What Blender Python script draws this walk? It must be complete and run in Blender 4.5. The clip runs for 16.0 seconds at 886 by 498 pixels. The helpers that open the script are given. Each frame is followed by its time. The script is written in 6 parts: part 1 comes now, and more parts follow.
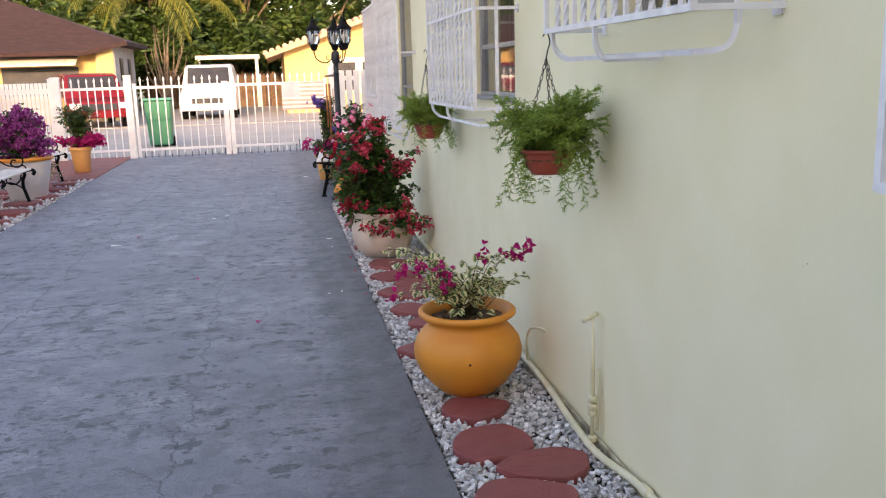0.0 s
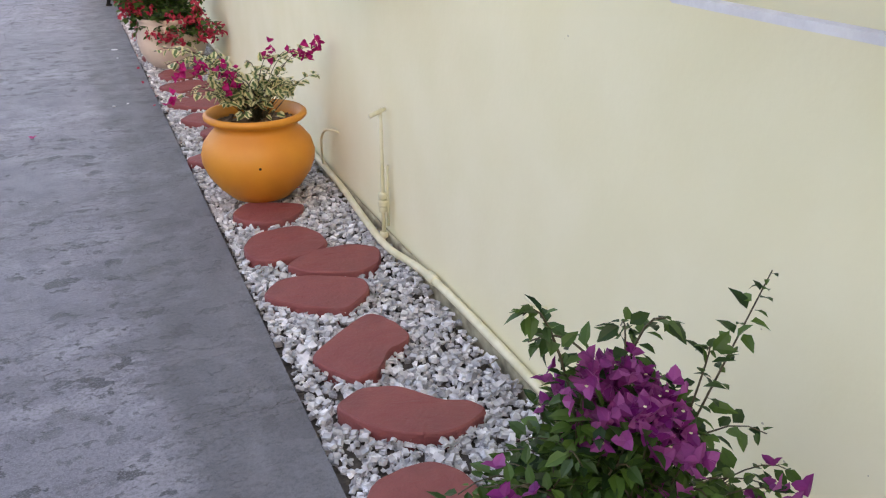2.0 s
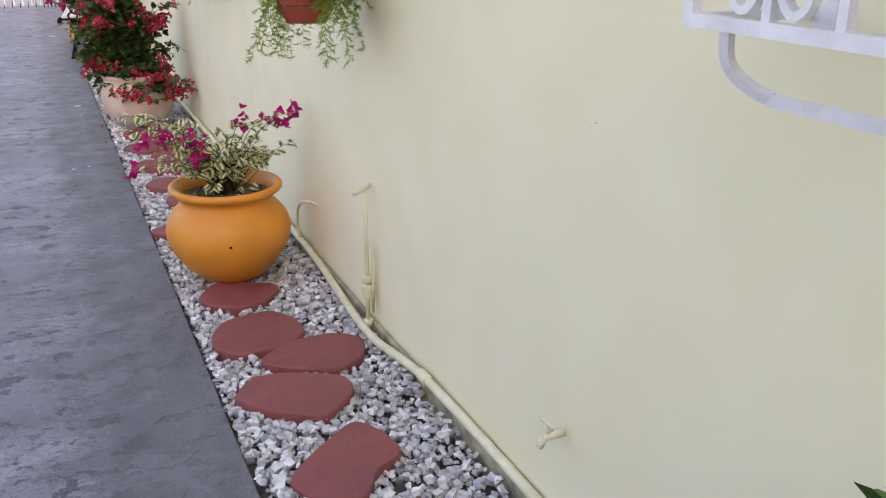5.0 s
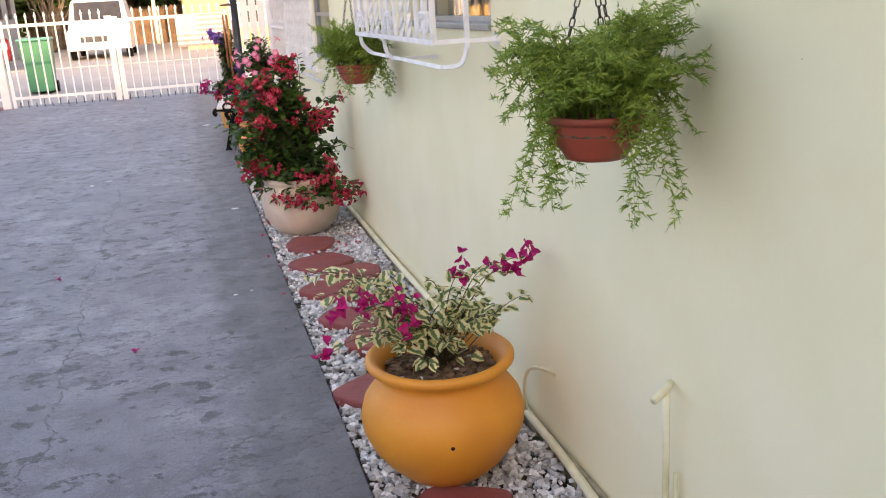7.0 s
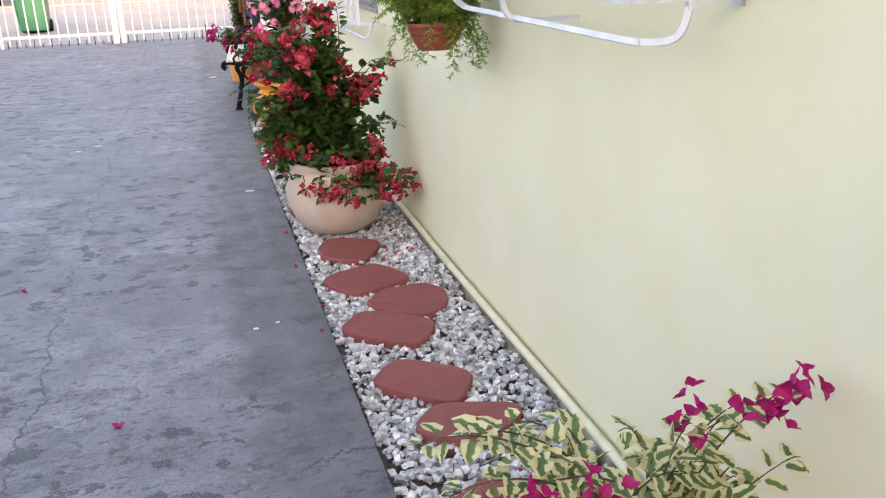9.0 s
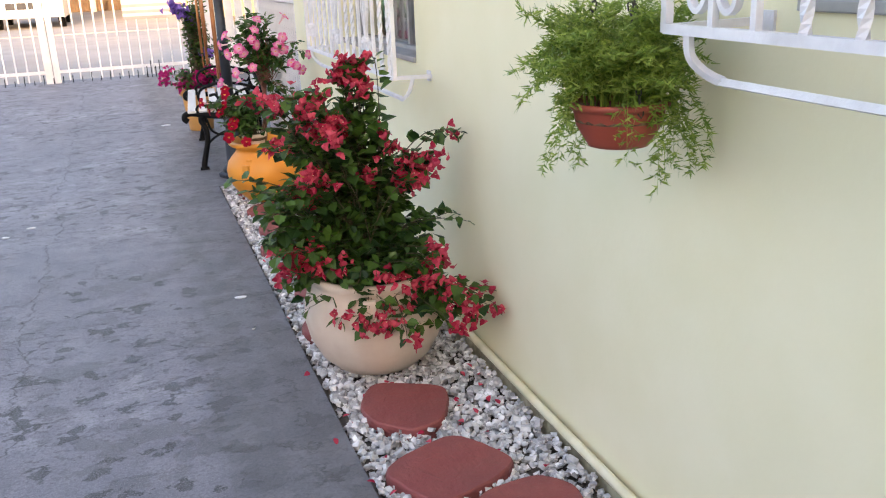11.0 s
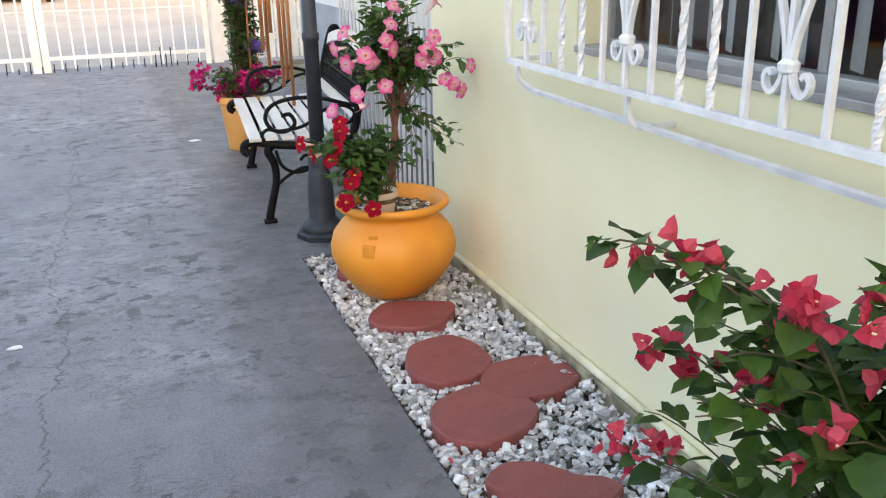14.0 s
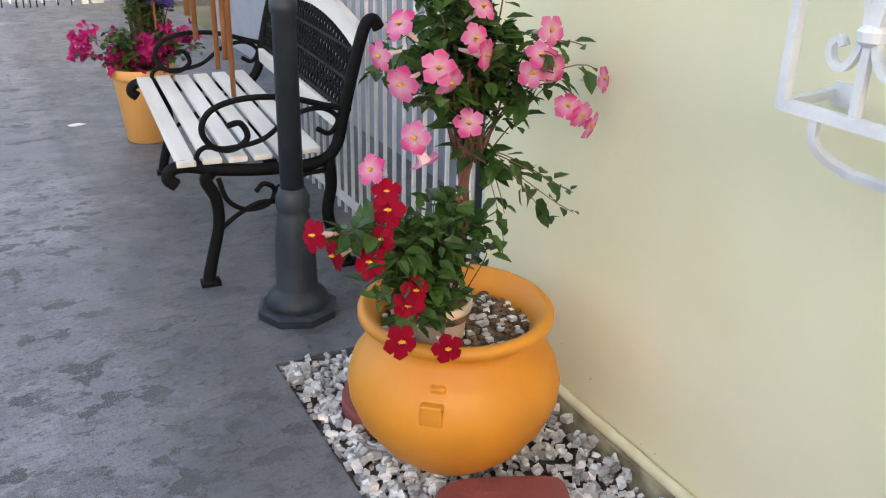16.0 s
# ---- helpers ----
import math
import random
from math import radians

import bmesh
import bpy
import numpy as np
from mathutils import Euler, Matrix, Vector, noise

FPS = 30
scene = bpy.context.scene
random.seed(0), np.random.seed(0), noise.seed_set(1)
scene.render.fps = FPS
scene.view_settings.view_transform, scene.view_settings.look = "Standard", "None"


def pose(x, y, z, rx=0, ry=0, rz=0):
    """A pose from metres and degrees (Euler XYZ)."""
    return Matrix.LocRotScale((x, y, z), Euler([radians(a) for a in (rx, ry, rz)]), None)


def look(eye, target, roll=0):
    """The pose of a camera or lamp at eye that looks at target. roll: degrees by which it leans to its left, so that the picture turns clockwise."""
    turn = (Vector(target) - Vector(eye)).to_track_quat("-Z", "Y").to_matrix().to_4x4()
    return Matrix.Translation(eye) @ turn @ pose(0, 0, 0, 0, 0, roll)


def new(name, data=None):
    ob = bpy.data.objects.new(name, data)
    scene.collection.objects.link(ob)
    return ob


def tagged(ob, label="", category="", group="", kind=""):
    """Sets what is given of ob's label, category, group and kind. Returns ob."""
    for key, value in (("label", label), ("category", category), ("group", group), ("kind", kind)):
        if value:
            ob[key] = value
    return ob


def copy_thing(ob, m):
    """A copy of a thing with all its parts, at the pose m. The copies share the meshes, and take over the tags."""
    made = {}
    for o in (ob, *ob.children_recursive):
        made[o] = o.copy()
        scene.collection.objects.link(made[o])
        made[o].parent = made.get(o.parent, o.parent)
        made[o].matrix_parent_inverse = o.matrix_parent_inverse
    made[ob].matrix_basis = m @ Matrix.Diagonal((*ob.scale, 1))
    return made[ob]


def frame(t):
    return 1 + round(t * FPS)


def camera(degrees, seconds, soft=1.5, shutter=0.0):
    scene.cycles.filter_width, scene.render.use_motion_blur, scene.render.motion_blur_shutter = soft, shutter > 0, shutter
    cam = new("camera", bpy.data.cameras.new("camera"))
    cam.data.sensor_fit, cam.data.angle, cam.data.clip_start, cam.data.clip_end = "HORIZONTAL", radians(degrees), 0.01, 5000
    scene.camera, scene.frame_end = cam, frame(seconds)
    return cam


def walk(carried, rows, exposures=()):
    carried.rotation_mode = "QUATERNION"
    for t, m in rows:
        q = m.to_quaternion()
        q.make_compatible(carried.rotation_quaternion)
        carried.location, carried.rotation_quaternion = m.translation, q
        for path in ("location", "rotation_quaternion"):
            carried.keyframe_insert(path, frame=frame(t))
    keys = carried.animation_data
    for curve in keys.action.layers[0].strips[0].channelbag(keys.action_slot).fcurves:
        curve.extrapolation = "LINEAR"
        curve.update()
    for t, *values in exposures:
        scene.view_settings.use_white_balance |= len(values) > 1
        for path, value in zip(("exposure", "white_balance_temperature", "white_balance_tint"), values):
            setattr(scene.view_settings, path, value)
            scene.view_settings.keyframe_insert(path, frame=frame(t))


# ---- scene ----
cam = camera(54.1, 16.0, 1.15)
METRES, EYE, TILT, LEAN, TURN = 8.9, 1.57, -1.5, 0.0, -7.6
PATH = [
    (0, (-0.007, 0.305, 1.49), (0.349, 2.232, 1.09), -1.7),
    (0.5, (0.031, 0.307, 1.475), (0.455, 2.2, 0.989), -2.1),
    (1, (0.054, 0.306, 1.446), (0.544, 2.157, 0.871), -1.7),
    (1.5, (0.092, 0.3, 1.416), (0.664, 2.093, 0.739), -1.3),
    (2, (0.126, 0.301, 1.379), (0.827, 1.997, 0.583), -0.3),
    (2.5, (0.166, 0.304, 1.336), (0.951, 1.888, 0.402), 0.0),
    (3, (0.181, 0.304, 1.303), (0.999, 1.811, 0.275), 0.0),
    (3.5, (0.186, 0.306, 1.291), (1.004, 1.799, 0.241), 0.4),
    (4, (0.198, 0.342, 1.301), (1.011, 1.867, 0.293), 1.2),
    (4.5, (0.215, 0.46, 1.319), (1.042, 2.039, 0.411), 1.7),
    (5, (0.197, 0.654, 1.395), (0.975, 2.36, 0.697), 0.3),
    (5.2, (0.197, 0.736, 1.401), (0.925, 2.494, 0.786), -0.4),
    (7.3, (0.162, 1.945, 1.453), (0.669, 3.797, 0.893), -3.3),
    (7.5, (0.153, 2.075, 1.436), (0.665, 3.915, 0.84), -2.7),
    (8, (0.139, 2.416, 1.425), (0.76, 4.195, 0.755), -2.6),
    (8.5, (0.149, 2.708, 1.422), (0.756, 4.495, 0.761), -2.3),
    (9, (0.162, 3.023, 1.417), (0.663, 4.84, 0.747), -1.7),
    (9.5, (0.124, 3.357, 1.416), (0.714, 5.132, 0.708), -2.2),
    (10, (0.105, 3.68, 1.42), (0.688, 5.487, 0.792), -2.3),
    (10.2, (0.105, 3.825, 1.431), (0.658, 5.647, 0.819), -2.5),
    (12.3, (-0.07, 5.497, 1.394), (0.713, 7.219, 0.746), -1.9),
    (12.5, (-0.069, 5.648, 1.381), (0.683, 7.391, 0.751), -2.2),
    (13, (-0.084, 6.037, 1.363), (0.616, 7.778, 0.671), -1.4),
    (13.5, (-0.142, 6.453, 1.371), (0.582, 8.173, 0.653), -1.5),
    (14, (-0.155, 6.817, 1.361), (0.502, 8.587, 0.699), -1.0),
    (14.5, (-0.173, 7.222, 1.356), (0.531, 8.983, 0.722), 0.0),
    (15, (-0.152, 7.619, 1.349), (0.618, 9.326, 0.647), -1.7),
    (15.5, (-0.096, 8.027, 1.341), (0.61, 9.742, 0.593), -0.4),
    (16, (-0.062, 8.455, 1.33), (0.809, 10.069, 0.531), 1.4),
]
EXPOSURE = [(0.0, 2.03, 7350, 25), (1.5, 2.3, 7850, 28), (2.5, 2.6, 8100, 28), (3.5, 2.75, 8100, 29), (4.0, 2.85, 8050, 29), (4.5, 2.84, 7900, 29), (5.0, 2.36, 7700, 30), (5.2, 2.32, 7650, 30), (7.5, 2.37, 7800, 25),
            (9.0, 2.6, 7700, 23), (10.0, 2.46, 7500, 23), (12.5, 2.47, 7500, 19), (14.0, 2.54, 7600, 14), (15.0, 2.44, 7550, 15), (16.0, 2.45, 7750, 15)]
walk(cam, [(t, look(eye, target, roll)) for t, eye, target, roll in PATH], EXPOSURE)

# ---- world, sun, exposure ----
SUN_EL, SUN_AZ = 13.0, -172.0   # degrees above the ground; azimuth measured from +y towards +x
world = bpy.data.worlds.new("sky")
scene.world = world
world.use_nodes = True
wn = world.node_tree
sky = wn.nodes.new("ShaderNodeTexSky")
sky.sky_type, sky.sun_disc = "NISHITA", False
sky.sun_elevation, sky.sun_rotation = radians(SUN_EL), radians(SUN_AZ)
sky.air_density, sky.dust_density, sky.ozone_density = 1.0, 2.0, 1.0
wn.links.new(sky.outputs[0], wn.nodes["Background"].inputs[0])
wn.nodes["Background"].inputs[1].default_value = 0.15
sun = new("sun", bpy.data.lights.new("sun", "SUN"))
sun.data.energy, sun.data.angle, sun.data.color = 1.15, radians(0.6), (1.0, 0.74, 0.46)
az, el = radians(SUN_AZ), radians(SUN_EL)
sun.matrix_world = look((math.sin(az) * math.cos(el) * 30, math.cos(az) * math.cos(el) * 30, math.sin(el) * 30), (0, 0, 0))


# ---- materials ----
def surf(name, c1, c2, scale=8.0, rough=0.7, bump=0.15, bscale=60.0, metal=0.0, c3=None, s3=1.3, f3=0.5, stretch=(1, 1, 1), island=0.0, spec=0.5, lo=0.35, hi=0.65):
    m = bpy.data.materials.new(name)
    m.use_nodes = True
    nt = m.node_tree
    N, L = nt.nodes, nt.links
    b = N["Principled BSDF"]
    tc = N.new("ShaderNodeTexCoord")
    mp = N.new("ShaderNodeMapping")
    mp.inputs["Scale"].default_value = stretch
    L.new(tc.outputs["Object"], mp.inputs[0])
    n1 = N.new("ShaderNodeTexNoise")
    n1.inputs["Scale"].default_value, n1.inputs["Detail"].default_value = scale, 6
    L.new(mp.outputs[0], n1.inputs[0])
    r1 = N.new("ShaderNodeMapRange")
    r1.inputs[1].default_value, r1.inputs[2].default_value = lo, hi
    L.new(n1.outputs[0], r1.inputs[0])
    mx = N.new("ShaderNodeMix")
    mx.data_type = "RGBA"
    mx.inputs[6].default_value, mx.inputs[7].default_value = (*c1, 1), (*c2, 1)
    L.new(r1.outputs[0], mx.inputs[0])
    col = mx.outputs[2]
    if c3:
        n3 = N.new("ShaderNodeTexNoise")
        n3.inputs["Scale"].default_value, n3.inputs["Detail"].default_value = s3, 5
        L.new(mp.outputs[0], n3.inputs[0])
        r3 = N.new("ShaderNodeMapRange")
        r3.inputs[1].default_value, r3.inputs[2].default_value, r3.inputs[4].default_value = 0.45, 0.7, f3
        L.new(n3.outputs[0], r3.inputs[0])
        m3 = N.new("ShaderNodeMix")
        m3.data_type = "RGBA"
        m3.inputs[7].default_value = (*c3, 1)
        L.new(col, m3.inputs[6])
        L.new(r3.outputs[0], m3.inputs[0])
        col = m3.outputs[2]
    if island:
        g = N.new("ShaderNodeNewGeometry")
        hs = N.new("ShaderNodeHueSaturation")
        mr = N.new("ShaderNodeMapRange")
        mr.inputs[3].default_value, mr.inputs[4].default_value = 1 - island, 1 + island
        L.new(g.outputs["Random Per Island"], mr.inputs[0])
        L.new(mr.outputs[0], hs.inputs["Value"])
        L.new(col, hs.inputs["Color"])
        col = hs.outputs[0]
    L.new(col, b.inputs["Base Color"])
    b.inputs["Roughness"].default_value, b.inputs["Metallic"].default_value = rough, metal
    b.inputs["Specular IOR Level"].default_value = spec
    if bump:
        n2 = N.new("ShaderNodeTexNoise")
        n2.inputs["Scale"].default_value, n2.inputs["Detail"].default_value = bscale, 5
        L.new(mp.outputs[0], n2.inputs[0])
        bp = N.new("ShaderNodeBump")
        bp.inputs["Strength"].default_value, bp.inputs["Distance"].default_value = bump, 0.01
        L.new(n2.outputs[0], bp.inputs["Height"])
        L.new(bp.outputs[0], b.inputs["Normal"])
    return m


def leafy(name, c1, c2, edge=None, rough=0.45, through_light=0.35, pale=None):
    """Leaf or petal: varied from piece to piece, lets some light through; edge: the colour of a variegated rim; pale: the colour towards a petal's root."""
    m = bpy.data.materials.new(name)
    m.use_nodes = True
    nt = m.node_tree
    N, L = nt.nodes, nt.links
    b = N["Principled BSDF"]
    g = N.new("ShaderNodeNewGeometry")
    mx = N.new("ShaderNodeMix")
    mx.data_type = "RGBA"
    mx.inputs[6].default_value, mx.inputs[7].default_value = (*c1, 1), (*c2, 1)
    L.new(g.outputs["Random Per Island"], mx.inputs[0])
    col = mx.outputs[2]
    uv = N.new("ShaderNodeUVMap")
    sp = N.new("ShaderNodeSeparateXYZ")
    L.new(uv.outputs[0], sp.inputs[0])
    if edge:
        ab = N.new("ShaderNodeMath")
        ab.operation = "ABSOLUTE"
        L.new(sp.outputs[0], ab.inputs[0])
        nz = N.new("ShaderNodeTexNoise")
        nz.inputs["Scale"].default_value = 90
        tc = N.new("ShaderNodeTexCoord")
        L.new(tc.outputs["Object"], nz.inputs[0])
        ad = N.new("ShaderNodeMath")
        ad.operation = "MULTIPLY_ADD"
        ad.inputs[1].default_value = 0.7
        L.new(nz.outputs[0], ad.inputs[0])
        L.new(ab.outputs[0], ad.inputs[2])
        mr = N.new("ShaderNodeMapRange")
        mr.inputs[1].default_value, mr.inputs[2].default_value = 0.66, 0.8
        L.new(ad.outputs[0], mr.inputs[0])
        m2 = N.new("ShaderNodeMix")
        m2.data_type = "RGBA"
        m2.inputs[7].default_value = (*edge, 1)
        L.new(col, m2.inputs[6])
        L.new(mr.outputs[0], m2.inputs[0])
        col = m2.outputs[2]
    if pale:
        pr = N.new("ShaderNodeMapRange")
        pr.inputs[1].default_value, pr.inputs[2].default_value, pr.inputs[3].default_value, pr.inputs[4].default_value = 0.1, 0.7, 0.6, 0.0
        L.new(sp.outputs[1], pr.inputs[0])
        m4 = N.new("ShaderNodeMix")
        m4.data_type = "RGBA"
        m4.inputs[7].default_value = (*pale, 1)
        L.new(col, m4.inputs[6])
        L.new(pr.outputs[0], m4.inputs[0])
        col = m4.outputs[2]
    L.new(col, b.inputs["Base Color"])
    b.inputs["Roughness"].default_value = rough
    b.inputs["Specular IOR Level"].default_value = 0.4 if rough < 0.6 else 0.15
    tr = N.new("ShaderNodeBsdfTranslucent")
    L.new(col, tr.inputs[0])
    ms = N.new("ShaderNodeMixShader")
    ms.inputs[0].default_value = through_light
    L.new(b.outputs[0], ms.inputs[1])
    L.new(tr.outputs[0], ms.inputs[2])
    L.new(ms.outputs[0], N["Material Output"].inputs[0])
    return m


def concrete_material():
    """Grey painted drive: flaked patches, transverse trowel streaks, dark pits, long cracks, a smooth newer band beside the gravel."""
    m = bpy.data.materials.new("painted concrete")
    m.use_nodes = True
    nt = m.node_tree
    N, L = nt.nodes, nt.links
    b = N["Principled BSDF"]
    tc = N.new("ShaderNodeTexCoord")
    sx = N.new("ShaderNodeSeparateXYZ")
    L.new(tc.outputs["Object"], sx.inputs[0])

    def mapped(s):
        mp = N.new("ShaderNodeMapping")
        mp.inputs["Scale"].default_value = s
        L.new(tc.outputs["Object"], mp.inputs[0])
        return mp.outputs[0]

    def noise_at(vec, scale, detail=6.0, rough=0.55):
        n = N.new("ShaderNodeTexNoise")
        n.inputs["Scale"].default_value, n.inputs["Detail"].default_value, n.inputs["Roughness"].default_value = scale, detail, rough
        L.new(vec, n.inputs[0])
        return n.outputs[0]

    def ranged(x, a, b_, c=0.0, d=1.0):
        r = N.new("ShaderNodeMapRange")
        for i, v in zip((1, 2, 3, 4), (a, b_, c, d)):
            r.inputs[i].default_value = v
        L.new(x, r.inputs[0])
        return r.outputs[0]

    def calc(op, x, y):
        n = N.new("ShaderNodeMath")
        n.operation = op
        for i, v in enumerate((x, y)):
            if isinstance(v, (int, float)):
                n.inputs[i].default_value = v
            else:
                L.new(v, n.inputs[i])
        return n.outputs[0]

    def mixed(f, a, c):
        n = N.new("ShaderNodeMix")
        n.data_type = "RGBA"
        L.new(f, n.inputs[0])
        for i, v in ((6, a), (7, c)):
            if isinstance(v, tuple):
                n.inputs[i].default_value = (*v, 1)
            else:
                L.new(v, n.inputs[i])
        return n.outputs[2]

    flat = mapped((1.0, 0.7, 1))
    plain = mapped((1, 1, 1))
    across = mapped((0.85, 1.15, 1))
    big = noise_at(flat, 0.9, 8, 0.62)
    mid = noise_at(flat, 7.0, 10, 0.72)
    fine = noise_at(plain, 85, 6, 0.75)
    grit = noise_at(plain, 230, 3, 0.6)
    warp = noise_at(plain, 0.9, 4, 0.6)
    base = mixed(ranged(big, 0.34, 0.66), (0.162, 0.158, 0.189), (0.242, 0.236, 0.276))
    # paint worn off in crisp-edged flakes, bare cement below
    flakes = calc("MULTIPLY", ranged(noise_at(across, 4.2, 12, 0.66), 0.535, 0.545), ranged(warp, 0.4, 0.52))
    base = mixed(calc("MULTIPLY", flakes, 0.6), base, (0.105, 0.101, 0.112))
    chalk = calc("MULTIPLY", ranged(noise_at(across, 3.1, 12, 0.72), 0.52, 0.55), ranged(big, 0.44, 0.56))
    base = mixed(calc("MULTIPLY", chalk, 0.7), base, (0.33, 0.323, 0.365))
    base = mixed(ranged(mid, 0.5, 0.64, 0, 0.4), base, (0.12, 0.116, 0.132))
    # round scuffed pits, in loose drifts
    spots = noise_at(mapped((0.85, 1.0, 1)), 9.0, 6, 0.6)
    pits = calc("MULTIPLY", ranged(spots, 0.58, 0.592), ranged(warp, 0.42, 0.48))
    small = calc("MULTIPLY", ranged(noise_at(mapped((0.8, 1.2, 1)), 26.0, 6, 0.6), 0.58, 0.6), ranged(big, 0.42, 0.53))
    pits = calc("MAXIMUM", pits, calc("MULTIPLY", small, 0.7))
    base = mixed(calc("MULTIPLY", pits, 0.85), base, (0.032, 0.03, 0.033))
    # thin wavy edges of the skim coat
    lap = calc("ABSOLUTE", calc("SUBTRACT", noise_at(mapped((0.8, 1.5, 1)), 1.7, 9, 0.62), 0.5), 0)
    laps = calc("MULTIPLY", ranged(lap, 0.002, 0.007, 1, 0), ranged(noise_at(plain, 2.3, 3), 0.5, 0.57))
    base = mixed(calc("MULTIPLY", laps, 0.65), base, (0.06, 0.058, 0.063))
    base = mixed(ranged(fine, 0.46, 0.6, 0, 0.6), base, (0.085, 0.097, 0.11))
    base = mixed(ranged(grit, 0.53, 0.6, 0, 0.5), base, (0.32, 0.314, 0.345))
    # band along the gravel bed
    wob = calc("MULTIPLY_ADD", noise_at(mapped((1, 1, 1)), 2.2, 7, 0.65), 0.6)
    wob.node.inputs[2].default_value = -0.3
    edge = calc("ADD", sx.outputs[0], wob)
    band = ranged(edge, 0.12, 0.27)
    bandc = mixed(ranged(noise_at(mapped((2, 0.8, 1)), 3.0, 8), 0.35, 0.65), (0.105, 0.106, 0.116), (0.16, 0.161, 0.174))
    bandc = mixed(ranged(fine, 0.44, 0.62, 0, 0.55), bandc, (0.075, 0.075, 0.082))
    bandc = mixed(calc("MULTIPLY", pits, 0.35), bandc, (0.06, 0.059, 0.062))
    bandc = mixed(calc("MULTIPLY", flakes, 0.3), bandc, (0.075, 0.074, 0.078))
    bandc = mixed(ranged(noise_at(across, 3.6, 11, 0.68), 0.53, 0.56, 0, 0.3), bandc, (0.22, 0.219, 0.236))
    bandc = mixed(calc("MULTIPLY", laps, 0.8), bandc, (0.055, 0.055, 0.058))
    base = mixed(calc("MULTIPLY", band, 0.85), base, bandc)
    # long cracks
    cracks = None
    for x0, sc, amp, seed in ((-0.5, 1.8, 0.42, 3.7), (-1.75, 1.2, 0.4, 9.1)):
        mp = N.new("ShaderNodeMapping")
        mp.inputs["Scale"].default_value, mp.inputs["Location"].default_value = (0.02, 1, 1), (seed, seed, 0)
        L.new(tc.outputs["Object"], mp.inputs[0])
        w = calc("MULTIPLY", calc("SUBTRACT", noise_at(mp.outputs[0], sc, 8, 0.7), 0.5), amp)
        dist = calc("ABSOLUTE", calc("SUBTRACT", calc("ADD", sx.outputs[0], w), x0), 0)
        line = ranged(dist, 0.001, 0.0045, 1, 0)
        cracks = line if cracks is None else calc("MAXIMUM", cracks, line)
    for y0, sc in ((2.9, 1.1), (5.2, 1.4), (8.1, 1.2), (12.4, 1.0)):
        mp = N.new("ShaderNodeMapping")
        mp.inputs["Scale"].default_value, mp.inputs["Location"].default_value = (1, 0.02, 1), (y0, y0, 0)
        L.new(tc.outputs["Object"], mp.inputs[0])
        w = calc("MULTIPLY", calc("SUBTRACT", noise_at(mp.outputs[0], sc, 8, 0.7), 0.5), 0.7)
        dist = calc("ABSOLUTE", calc("SUBTRACT", calc("ADD", sx.outputs[1], w), y0), 0)
        line = calc("MULTIPLY", ranged(dist, 0.002, 0.006, 1, 0), ranged(noise_at(mapped((1, 1, 1)), 1.1, 2), 0.5, 0.58))
        cracks = calc("MAXIMUM", cracks, line)
    cracks = calc("MULTIPLY", cracks, 0.75)
    base = mixed(cracks, base, (0.05, 0.05, 0.05))
    L.new(base, b.inputs["Base Color"])
    L.new(ranged(mid, 0.3, 0.7, 0.46, 0.68), b.inputs["Roughness"])
    swirl = N.new("ShaderNodeTexWave")
    swirl.wave_type = "RINGS"
    swirl.inputs["Scale"].default_value, swirl.inputs["Distortion"].default_value, swirl.inputs["Detail"].default_value, swirl.inputs["Detail Scale"].default_value = 2.2, 9.0, 5.0, 0.7
    L.new(mapped((1, 0.8, 1)), swirl.inputs[0])
    trowel = calc("MULTIPLY", swirl.outputs["Fac"], ranged(noise_at(plain, 1.7, 4), 0.45, 0.62))
    rough_h = calc("ADD", calc("MULTIPLY", mid, 0.6), calc("MULTIPLY", fine, 0.3))
    dents = calc("ADD", calc("MULTIPLY", pits, 0.7), calc("ADD", cracks, calc("MULTIPLY", calc("MAXIMUM", flakes, laps), 0.4)))
    h = calc("SUBTRACT", calc("ADD", rough_h, calc("MULTIPLY", trowel, 0.35)), dents)
    bp = N.new("ShaderNodeBump")
    bp.inputs["Strength"].default_value, bp.inputs["Distance"].default_value = 0.65, 0.013
    L.new(h, bp.inputs["Height"])
    L.new(bp.outputs[0], b.inputs["Normal"])
    return m


def glass_material():
    m = bpy.data.materials.new("window glass")
    m.use_nodes = True
    b = m.node_tree.nodes["Principled BSDF"]
    b.inputs["Base Color"].default_value = (0.9, 0.93, 0.93, 1)
    b.inputs["Transmission Weight"].default_value, b.inputs["Roughness"].default_value, b.inputs["IOR"].default_value = 1.0, 0.02, 1.45
    return m


CONCRETE = concrete_material()
GLASS = glass_material()
STUCCO = surf("pale yellow stucco", (0.825, 0.77, 0.525), (0.86, 0.805, 0.575), 3.5, 0.75, 0.1, 38, c3=(0.77, 0.71, 0.485), s3=0.8, f3=0.35)
FOOTING = surf("stained cream footing paint", (0.5, 0.46, 0.32), (0.22, 0.19, 0.13), 14, 0.8, 0.3, 80)
WHITE_WALL = surf("white wall paint", (0.78, 0.79, 0.8), (0.7, 0.72, 0.74), 4, 0.7, 0.1, 40)
GREY_WALL = surf("blue grey wall paint", (0.33, 0.37, 0.43), (0.28, 0.31, 0.37), 5, 0.7, 0.1, 40)
IRON_WHITE = surf("white painted iron", (0.8, 0.8, 0.83), (0.72, 0.72, 0.76), 18, 0.45, 0.12, 120, c3=(0.5, 0.47, 0.46), s3=9, f3=0.3)
